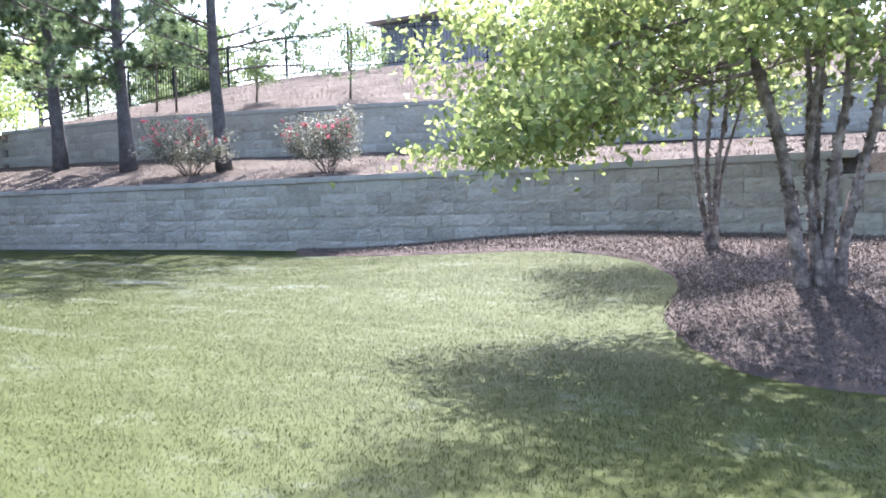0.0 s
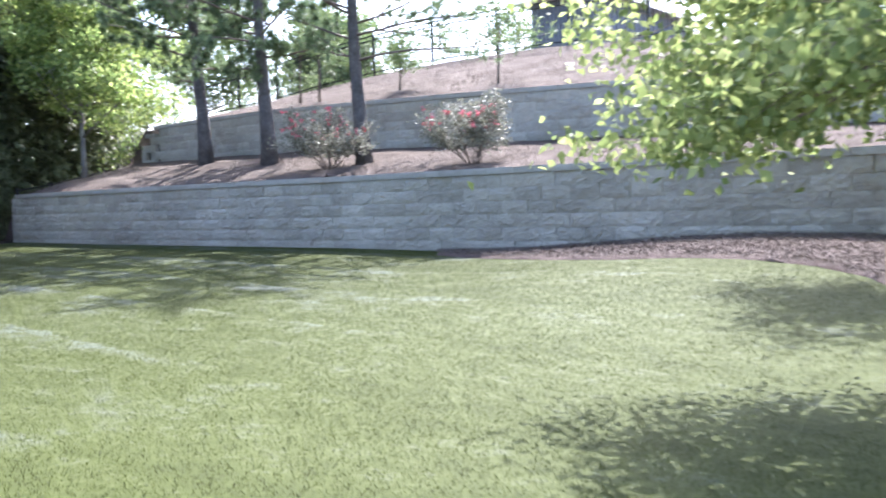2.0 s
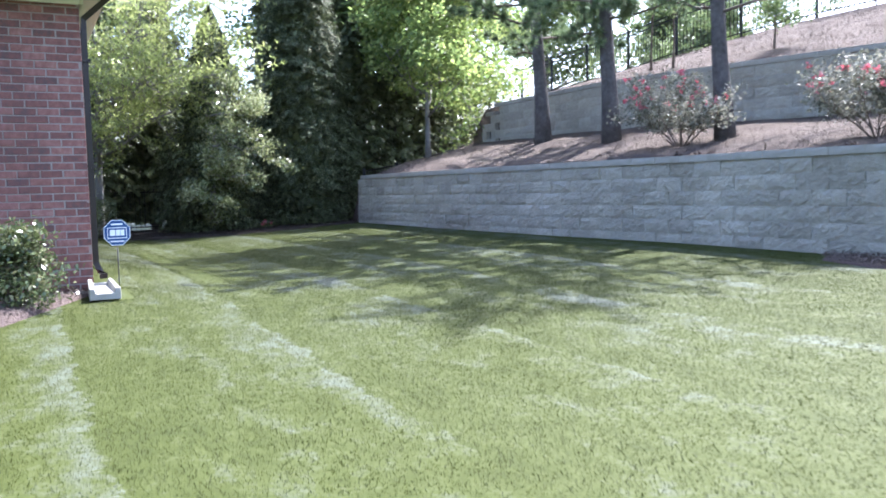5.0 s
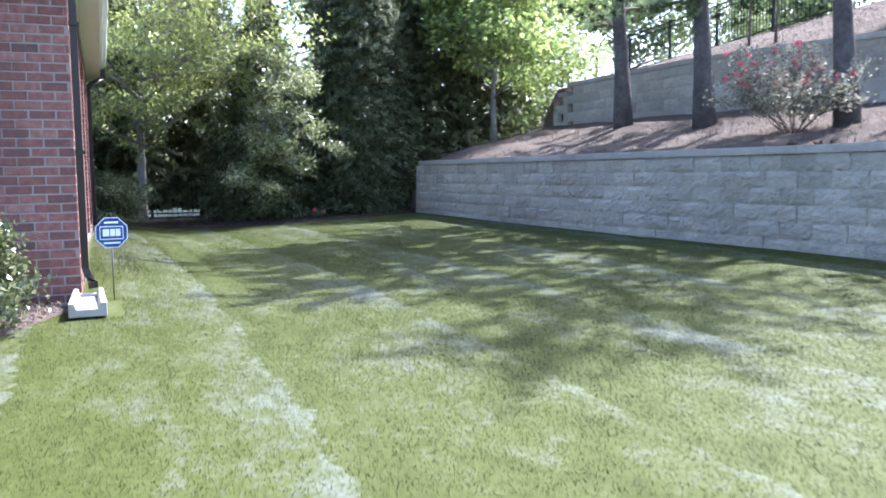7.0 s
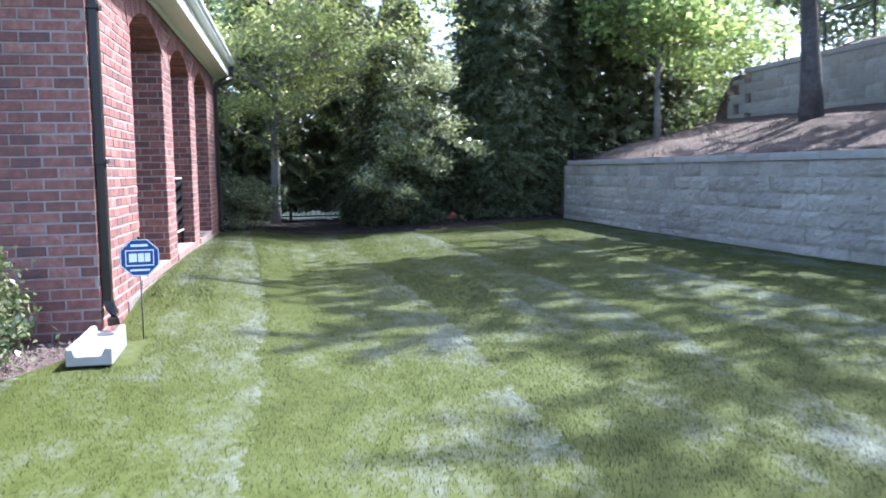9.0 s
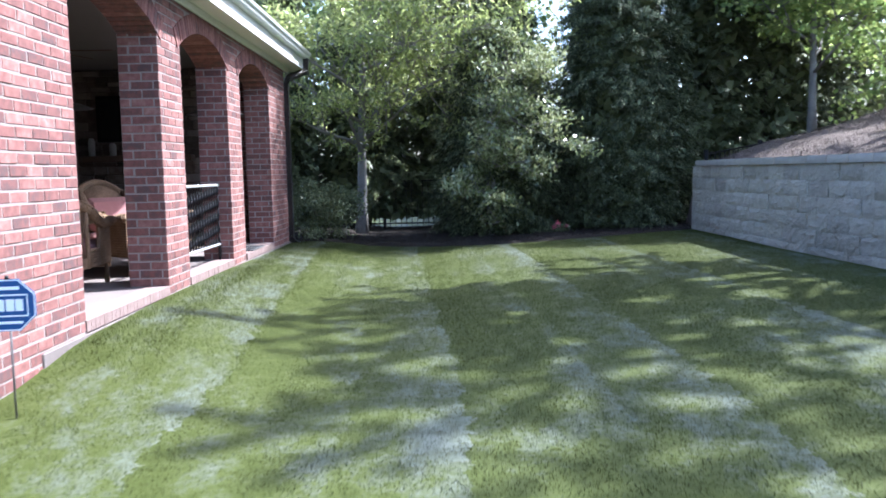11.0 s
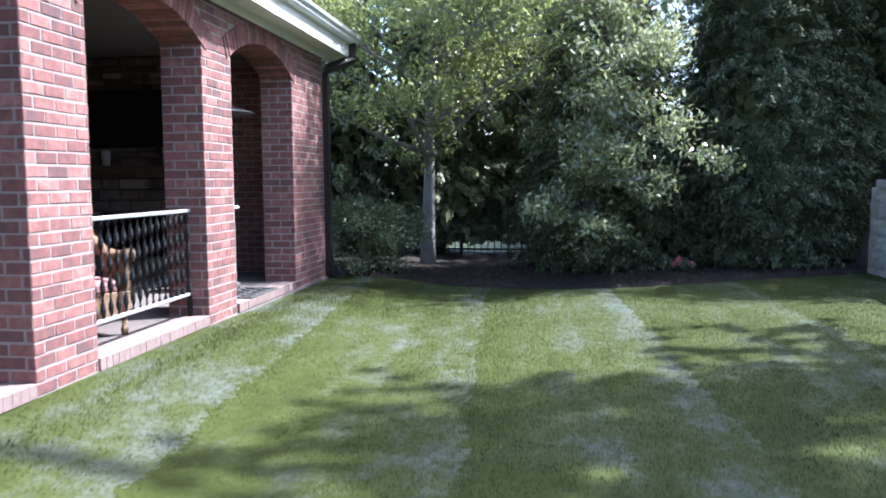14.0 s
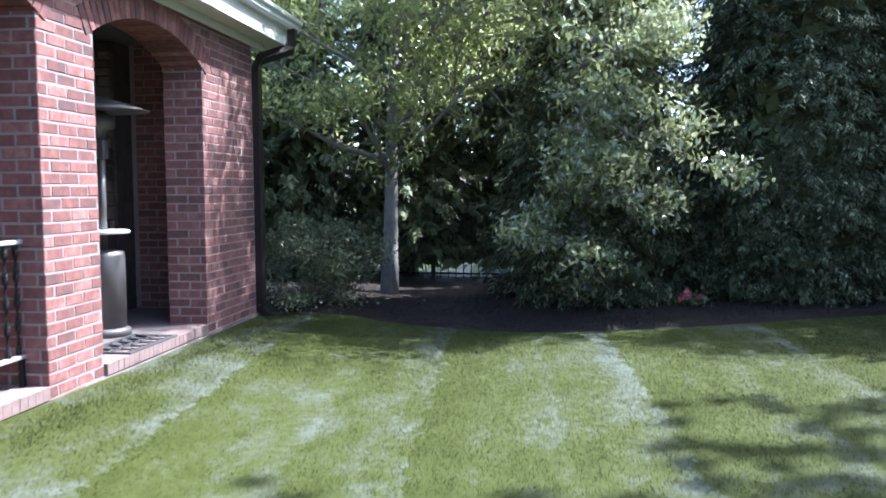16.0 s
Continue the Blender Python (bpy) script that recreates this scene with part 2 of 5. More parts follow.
M_CUSHION = plain("dusty_pink_fabric", (0.3, 0.15, 0.14), 0.9)
M_TEAL = plain("turquoise_plastic", (0.05, 0.42, 0.46), 0.4)
M_WHITE = plain("white_plastic", (0.7, 0.74, 0.74), 0.4, var=0.04)
M_STEEL = plain("hammered_silver_metal", (0.13, 0.123, 0.117), 0.5, 0.5)
M_RAIL = plain("weathered_grey_rail", (0.34, 0.34, 0.335), 0.5, 0.2)
M_MAT = plain("dark_rubber", (0.05, 0.05, 0.05), 0.8)
M_SIGN = plain("blue_enamel", (0.014, 0.06, 0.19), 0.3, var=0.04)
M_SIGNWHITE = plain("white_enamel", (0.78, 0.8, 0.82), 0.35, var=0.03)
# brick darkened in its base colour for the dimness inside porch and room
M_DIMBRICK = rough_mat("brick_with_painted_shade", [(0.25, (0.05, 0.032, 0.028)), (0.55, (0.085, 0.052, 0.046)), (0.8, (0.12, 0.08, 0.07))], 10, 0.9, 0.6, 50, coarse=2)
M_STONE = rough_mat("ledge_stone", [(0.2, (0.06, 0.048, 0.04)), (0.5, (0.11, 0.088, 0.072)), (0.8, (0.18, 0.15, 0.125))], 8, 0.9, 0.7, 40, per="object", spread=0.7)
# pale ceiling coloured dark, so that the porch shade lies in the paint
M_CEIL = plain("ceiling_with_painted_shade", (0.12, 0.108, 0.1), 0.7, var=0.06)
M_DOORFRAME = plain("grey_door_frame", (0.24, 0.24, 0.23), 0.5, var=0.05)
M_SCREEN = plain("black_screen", (0.008, 0.008, 0.009), 0.2)
M_WOODDARK = plain("dark_stained_wood", (0.07, 0.045, 0.03), 0.5)
M_NBWALL = plain("grey_siding", (0.12, 0.13, 0.15), 0.7)
M_NBROOF = rough_mat("pale_grey_shingle", [(0.3, (0.24, 0.24, 0.25)), (0.7, (0.36, 0.36, 0.37))], 9, 0.9, 0.5, 40)
M_CONE = plain("pine_cone_brown", (0.05, 0.032, 0.024), 0.9)
glass, gn, gl, gb = nodes_of("window_glass")
gb.inputs["Base Color"].default_value, gb.inputs["Roughness"].default_value = (0.01, 0.012, 0.012, 1), 0.03
gb.inputs["Specular IOR Level"].default_value = 0.8
M_GLASS = glass


# ---- builders ----
def mesh_of(name, verts, faces, mat=None, smooth=False):
    me = bpy.data.meshes.new(name)
    me.from_pydata([tuple(v) for v in verts], [], faces)
    if mat:
        me.materials.append(mat)
    if smooth:
        me.polygons.foreach_set("use_smooth", [True] * len(me.polygons))
    me.update()
    return me


def mesh_arrays(name, verts, faces, mat):
    """A mesh from numpy arrays: verts (n, 3), faces (m, k) with k corners each."""
    me = bpy.data.meshes.new(name)
    m, k = faces.shape
    me.vertices.add(len(verts)), me.loops.add(m * k), me.polygons.add(m)
    me.vertices.foreach_set("co", np.asarray(verts, np.float32).ravel())
    me.loops.foreach_set("vertex_index", faces.astype(np.int32).ravel())
    me.polygons.foreach_set("loop_start", np.arange(0, m * k, k, dtype=np.int32))
    me.polygons.foreach_set("loop_total", np.full(m, k, dtype=np.int32))
    me.update(calc_edges=True)
    me.materials.append(mat)
    return me


def thing(name, label, category, group="", kind="", at=(0, 0, 0), turn=0.0):
    ob = new(name)
    ob.empty_display_size = 0.2
    ob.matrix_basis = pose(*at, 0, 0, turn)
    return tagged(ob, label, category, group, kind)


def piece(name, data, parent=None, label=""):
    ob = new(name, data)
    ob.parent = parent
    if label:
        ob["label"] = label
    return ob


def part(name, bm, material, parent=None, label="", smooth=False):
    me = bpy.data.meshes.new(name)
    bm.to_mesh(me)
    bm.free()
    me.materials.append(material)
    if smooth:
        me.polygons.foreach_set("use_smooth", [True] * len(me.polygons))
    return piece(name, me, parent, label)


def box(bm, x0, x1, y0, y1, z0, z1, bevel=0.0, m=None):
    r = bmesh.ops.create_cube(bm, size=1)
    vs = r["verts"]
    mat = Matrix.Translation(((x0 + x1) / 2, (y0 + y1) / 2, (z0 + z1) / 2)) @ Matrix.Diagonal((x1 - x0, y1 - y0, z1 - z0, 1))
    bmesh.ops.transform(bm, matrix=(m @ mat) if m else mat, verts=vs)
    if bevel:
        es = list({e for v in vs for e in v.link_edges})
        bmesh.ops.bevel(bm, geom=es, offset=bevel, segments=1, affect="EDGES")
    return bm


def boxes(*dims, bevel=0.0):
    bm = bmesh.new()
    for d in dims:
        box(bm, *d, bevel=bevel)
    return bm


def tube_arrays(paths, sides=6):
    """Tapered tubes along paths of (point, radius); returns vertices and quads."""
    V, F = [], []
    ang = np.arange(sides) * 2 * math.pi / sides
    for path in paths:
        start = len(V)
        pts = [Vector(p) for p, _ in path]
        for i, (p, r) in enumerate(path):
            d = (pts[min(i + 1, len(pts) - 1)] - pts[max(i - 1, 0)])
            d = d.normalized() if d.length > 1e-6 else Vector((0, 0, 1))
            u = d.orthogonal().normalized() if abs(d.z) < 0.9 else Vector((1, 0, 0)).cross(d).normalized()
            w = d.cross(u)
            for a in ang:
                V.append(pts[i] + (u * math.cos(a) + w * math.sin(a)) * r)
        for i in range(len(path) - 1):
            for k in range(sides):
                a, b = start + i * sides + k, start + i * sides + (k + 1) % sides
                F.append((a, b, b + sides, a + sides))
        F.append(tuple(range(start + sides - 1, start - 1, -1)))
        F.append(tuple(range(start + (len(path) - 1) * sides, start + len(path) * sides)))
    return V, F


def tubes(name, paths, mat, parent=None, label="", sides=6, smooth=True):
    V, F = tube_arrays(paths, sides)
    return piece(name, mesh_of(name, V, F, mat, smooth), parent, label)


def unit(v):
    return v / np.maximum(np.linalg.norm(v, axis=-1, keepdims=True), 1e-9)


def leaves(name, centres, length, width, mat, rng, parent=None, up=0.5, droop=0.0, along=None, label=""):
    """Folded leaf blades (two quads-as-one rhombus) at the centres; up: how far they lie flat; along: preferred direction."""
    n = len(centres)
    c = np.asarray(centres, float)
    d = rng.normal(size=(n, 3))
    if along is not None:
        d = d * 0.45 + along
    d[:, 2] -= droop
    d = unit(d)
    nrm = unit(rng.normal(size=(n, 3)) * (1 - up) + np.array([0, 0, 1.0]) * up * 1.6)
    s = unit(np.cross(d, nrm))
    nrm = np.cross(s, d)
    L = length * rng.uniform(0.65, 1.25, (n, 1))
    W = width * rng.uniform(0.7, 1.2, (n, 1))
    v = np.stack([c - d * L * 0.5, c + s * W * 0.5 + nrm * W * 0.12 - d * L * 0.05, c + d * L * 0.5 - nrm * W * 0.15, c - s * W * 0.5 + nrm * W * 0.12 - d * L * 0.05], 1).reshape(-1, 3)
    f = np.arange(4 * n).reshape(n, 4)
    return piece(name, mesh_arrays(name, v, f, mat), parent, label)


def smooth_step(a, b, v):
    t = min(1.0, max(0.0, (v - a) / (b - a)))
    return t * t * (3 - 2 * t)


def sstep(a, b, v):
    t = np.clip((v - a) / (b - a), 0, 1)
    return t * t * (3 - 2 * t)


# ---- lie of the land ----
def lawn_z(x, y):
    """Height of the lawn and beds below the lower wall."""
    x, y = np.asarray(x, float), np.asarray(y, float)
    a, b = np.clip(x, -27, 0), np.clip(y, 0, 12)
    z = -0.2395 - 0.03386 * a - 0.00615 * b - 0.00065 * a * a + 0.00272 * b * b
    z = z + 0.34 * sstep(5.5, 11.5, y) * sstep(-11, -5.5, x)
    mound = np.exp(-((x + 2.6) ** 2 + (y - 6.95) ** 2) / 0.95)
    return z + 0.33 * mound - 0.035 + 0.1 * sstep(5.3, 3.7, y) * sstep(-11.5, -14.0, x) + 0.13 * sstep(5.0, 3.6, y) * sstep(-14.3, -15.8, x) * (1 - 0.6 * sstep(-17.0, -24.0, x))


def curve(points):
    xs, ys = zip(*points)
    return lambda x: np.interp(x, xs, ys)


wall_y = curve([(-24.25, 10.42), (-20, 10.52), (-16.5, 10.8), (-13.5, 11.2), (-11, 11.4), (-8, 11.58), (-5, 11.68), (-2.8, 11.62), (6, 11.4)])
upper_y = curve([(-24.2, 14.0), (-19, 14.0), (-16, 14.7), (-13, 15.6), (-9.7, 16.8), (-5, 18.2), (6, 20)])
upper_base = curve([(-24.2, 2.42), (-19, 2.36), (-13, 2.27), (-5, 2.25), (6, 2.2)])
TOP1, TOP2 = 1.57, 3.37
fence_y = curve([(-42, 21), (-30, 20.5), (-24, 20.5), (-17, 21.5), (-9, 23), (6, 26)])
fence_z = curve([(-42, 4.2), (-33, 4.45), (-26, 4.75), (-20.5, 5.25), (-16, 5.35), (-10, 5.1), (6, 5.0)])


def crest_z(x, y):
    """Height of the planted bank above the lower wall, up to its crest."""
    x, y = np.asarray(x, float), np.asarray(y, float)
    y1, y2, yf = wall_y(x) + 0.25, upper_y(x), fence_y(x)
    west = sstep(-24.2, -29, x)
    t = np.clip((y - y1) / np.maximum(y2 - y1, 0.1), 0, 1)
    zb = TOP1 - 0.06 + (upper_base(x) - TOP1 + 0.06) * t ** 0.9
    u = np.clip((y - y2 - 0.2) / np.maximum(yf - y2 - 0.2, 0.1), 0, 1)
    above = TOP2 - 0.08 + (fence_z(x) - TOP2 + 0.08) * u
    step = np.where(y > y2 + 0.12, above, zb)
    v = np.clip((y - y1) / (yf - y1), 0, 1)
    ramped = TOP1 - 0.06 + (fence_z(x) - TOP1 + 0.06) * v ** 1.25
    w = sstep(-24.15, -25.2, x)
    z = step * (1 - w) + ramped * w
    return z - west * 0.5 + np.clip(y - yf, 0, 30) * 0.02


def bank_z(x, y):
    """The bank with its steep drop past the western crest."""
    x, y = np.asarray(x, float), np.asarray(y, float)
    z = crest_z(x, y)
    d = np.clip(-24.3 - 0.62 * np.clip(y - 10.4, 0, 9) - x, 0, 3)
    return np.maximum(z - 2.4 * d, np.minimum(z, 0.4 + 0.12 * np.clip(y - 10.4, 0, 40)))


# ---- ground ----
def build_ground():
    xs = np.r_[-400, -200, -110, -70, np.arange(-50, -27, 1.5), np.arange(-27, 3.01, 0.4), 5, 9, 16, 30, 60, 120, 250, 400]
    V, F, mats, rows = [], [], [], []
    for x in xs:
        w, u, f = float(wall_y(x)) + 0.1, float(upper_y(x)) + 0.1, float(fence_y(x))
        low = np.r_[-400, -150, -60, -25, -12, -6, np.linspace(-3, w, 34)]
        mid, high = np.linspace(w + 0.02, u, 16), np.linspace(u + 0.03, f, 16)
        far = np.r_[f + 2, f + 8, f + 25, f + 80, 400]
        col = [(x, y, float(lawn_z(x, y))) for y in low]
        for y in np.r_[mid, high, far]:
            z = float(bank_z(x, y))
            n = noise.noise(Vector((x * 0.9, y * 0.9, 3))) * 0.07 if f > y > w + 0.3 else 0
            col.append((x, y, z + n))
        rows.append(len(low))
        V += col
    k = len(V) // len(xs)
    for i in range(len(xs) - 1):
        for j in range(k - 1):
            a = i * k + j
            F.append((a, a + k, a + k + 1, a + 1))
            mats.append(0 if j < rows[i] - 1 else 1)
    me = mesh_of("ground", V, F, M_LAWN, True)
    me.materials.append(M_STRAW)
    me.polygons.foreach_set("material_index", mats)
    return tagged(new("ground", me), "mown lawn rising to a bank of pine straw", "ground", kind="structure")


build_ground()

# beds: outlines on the plan
BED = [(-11.2, 11.3), (-11.0, 10.92), (-9.9, 10.6), (-8.5, 10.15), (-7.5, 9.95), (-6.7, 10.0), (-5.85, 9.93), (-5.2, 9.75), (-4.65, 9.4), (-4.2, 8.8), (-3.92, 8.05), (-3.84, 7.2), (-3.7, 6.5), (-3.45, 6.05), (-3.15, 5.65), (-2.82, 5.4), (-2.45, 5.27), (-1.9, 5.3), (-0.8, 5.7), (0.5, 6.2), (3, 7), (4, 11.6), (-2.8, 11.62), (-5, 11.68), (-8, 11.58)]
HOUSE_BED = [(-14.0, 3.62), (-13.85, 3.5), (-13.5, 3.3), (-13.1, 3.05), (-12.6, 2.7), (-12.0, 2.0), (-12, -4), (-14.0, -4)]
FAR_BED = [(-24.05, 3.6), (-24.3, 4.5), (-24.0, 5.3), (-23.65, 6.0), (-23.5, 6.8), (-23.6, 7.7), (-23.8, 8.5), (-24.0, 9.3), (-24.15, 10.4), (-24.9, 10.6), (-29, 11), (-29, 1.5), (-24.05, 1.5)]


def inside(poly, x, y):
    x, y = np.asarray(x, float), np.asarray(y, float)
    hit = np.zeros(x.shape, bool)
    for (x0, y0), (x1, y1) in zip(poly, poly[1:] + poly[:1]):
        cross = ((y0 > y) != (y1 > y)) & (x < (x1 - x0) * (y - y0) / ((y1 - y0) or 1e-9) + x0)
        hit ^= cross
    return hit


def bed(name, label, poly, seed, chips, region=None, mat=None, chip=None):
    """A mounded bed of bark mulch with loose chips on it."""
    rng = np.random.default_rng(seed)
    bm = bmesh.new()
    top = [bm.verts.new((x, y, 0)) for x, y in poly]
    face = bm.faces.new(top)
    xs, ys = [p[0] for p in poly], [p[1] for p in poly]
    step = 0.22
    for axis, lo, hi in ((0, min(xs), max(xs)), (1, min(ys), max(ys))):
        v = lo + step
        while v < hi:
            co, no = [0, 0, 0], [0, 0, 0]
            co[axis], no[axis] = v, 1
            bmesh.ops.bisect_plane(bm, geom=bm.verts[:] + bm.edges[:] + bm.faces[:], plane_co=co, plane_no=no)
            v += step
    for v in bm.verts:
        edge = -0.012 if v.is_boundary else 0.03 + noise.noise(Vector((v.co.x * 3, v.co.y * 3, seed))) * 0.025
        v.co.z = float(lawn_z(v.co.x, v.co.y)) + 0.012 + edge
    ob = tagged(part(name, bm, mat or M_MULCH, smooth=True), label, "mulch bed", kind="structure")
    n = chips * 4
    x, y = rng.uniform(min(xs), max(xs), n), rng.uniform(min(ys), max(ys), n)
    if region:
        keep = (x > region[0]) & (x < region[1]) & (y > region[2]) & (y < region[3])
        x, y = x[keep], y[keep]
    ok = inside(poly, x, y)
    x, y = x[ok][:chips], y[ok][:chips]
    z = lawn_z(x, y) + rng.uniform(0.035, 0.075, len(x))
    l = leaves("bark_chips", np.stack([x, y, z], 1), 0.055, 0.009, chip or M_CHIP, rng, None, up=0.55)
    tagged(l, "loose shredded bark chips on the bed", "mulch", kind="stuff")
    return ob


bed("mulch_bed", "dark brown bark mulch bed below the wall", BED, 3, 85000, (-11.5, 1, 4, 12))
bed("mulch_bed", "bark mulch bed at the foot of the house", HOUSE_BED, 4, 4000, (-14, -12, 1.5, 4))
bed("mulch_bed", "shaded mulch bed under the screen of trees", FAR_BED, 5, 8000, (-26, -23.5, 3, 11), M_SHADEMULCH, M_SHADEMULCH)


def build_grass():
    rng = np.random.default_rng(11)
    n = 1350000
    x, y = rng.uniform(-24.2, 1.5, n), rng.uniform(-0.5, 11.7, n)
    jx, jy = x + rng.normal(0, 0.035, n), y + rng.normal(0, 0.035, n)
    ok = ~inside(BED, jx, jy) & ~inside(HOUSE_BED, jx, jy) & ~inside(FAR_BED, jx, jy) & (y < wall_y(x) - 0.02)
    ok &= ~((x < -13.9) & (y < 3.56))
    ok &= ~((x > -14.1) & (x < -13.35) & (y > 3.45) & (y < 3.85))
    x, y = x[ok], y[ok]
    m = len(x)
    z = lawn_z(x, y)
    tuft = np.array([noise.noise(Vector((a * 1.7, b * 1.7, 0.5))) for a, b in zip(x[::40], y[::40])]).repeat(40)[:m]
    h = rng.uniform(0.009, 0.022, m) * (1 + 0.3 * tuft)
    a = rng.uniform(0, 2 * math.pi, m)
    w = rng.uniform(0.0018, 0.0034, m)
    lean = rng.normal(0, 0.75, (m, 2)) * h[:, None]
    # mowing leans the blades in bands along the lawn
    band = np.sign(np.sin((y * 0.96 - x * 0.1) * 2 * math.pi / 1.5))
    lean[:, 0] += band * h * 0.3
    dx, dy = np.cos(a) * w, np.sin(a) * w
    v = np.stack([np.stack([x - dx, y - dy, z - 0.01], 1), np.stack([x + dx, y + dy, z - 0.01], 1), np.stack([x + lean[:, 0], y + lean[:, 1], z + h], 1)], 1).reshape(-1, 3)
    f = np.arange(3 * m).reshape(m, 3)
    tagged(new("grass", mesh_arrays("grass", v, f, M_GRASS)), "short mown green lawn grass", "grass", kind="stuff")


build_grass()


def build_litter():
    """Fallen pine needles over the bank."""
    rng = np.random.default_rng(12)
    n = 26000
    x = rng.uniform(-27, -2, n)
    y = wall_y(x) + 0.3 + rng.uniform(0, 1, n) ** 1.2 * (fence_y(x) - wall_y(x) - 0.3)
    ok = np.abs(y - upper_y(x)) > 0.25
    x, y = x[ok], y[ok]
    z = bank_z(x, y) + rng.uniform(0.0, 0.014, len(x))
    l = leaves("pine_needle_litter", np.stack([x, y, z], 1), 0.15, 0.009, M_NEEDLE_LITTER, rng, None, up=0.93)
    tagged(l, "pale brown fallen pine needles on the bank", "pine straw", kind="stuff")


build_litter()


# ---- retaining walls ----
def block_mesh(length, height, depth, seed, mat, rough):
    """A block whose split face is broken into uneven facets, with chipped rims."""
    rng = random.Random(seed)
    nx, nz = 8, 5
    tilt_x, tilt_z, bulge = rng.uniform(-0.5, 0.5), rng.uniform(-0.5, 0.4), rng.uniform(0.2, 1.0)
    V, F = [], []
    for j in range(nz):
        for i in range(nx):
            u, v = i / (nx - 1), j / (nz - 1)
            rim_x, rim_z = i in (0, nx - 1), j in (0, nz - 1)
            out = rough * (bulge * 4 * (u * (1 - u) + v * (1 - v)) * 0.5 + tilt_x * (u - 0.5) + tilt_z * (v - 0.5) + rng.uniform(-0.35, 0.35))
            if rim_x or rim_z:
                out = rough * rng.uniform(-0.3, 0.15)
            V.append(((u - 0.5) * length + (0 if rim_x else rng.uniform(-0.02, 0.02)), -out, v * height + (0 if rim_z else rng.uniform(-0.014, 0.014))))
    for j in range(nz - 1):
        for i in range(nx - 1):
            a = j * nx + i
            F.append((a, a + 1, a + nx + 1, a + nx))
    back = len(V)
    V += [(-length / 2, depth, 0), (length / 2, depth, 0), (length / 2, depth, height), (-length / 2, depth, height)]
    tl, tr, br = (nz - 1) * nx, nz * nx - 1, nx - 1
    F += [tuple(range(tl, tr + 1)) + (back + 2, back + 3), tuple(range(br, -1, -1)) + (back, back + 1), (br, back + 1, back + 2) + tuple(range(tr, br, -nx)), tuple(range(0, tl + 1, nx)) + (back + 3, back)]
    return mesh_of("block", V, F, mat)


BLOCKS = [block_mesh(0.449, 0.1985, 0.2, s, M_BLOCK, 0.02) for s in range(24)]
HALVES = [block_mesh(0.22, 0.198, 0.2, 40 + s, M_BLOCK, 0.015) for s in range(3)]
CAPS = [block_mesh(0.452, 0.095, 0.3, 20 + s, M_CAP, 0.006) for s in range(4)]


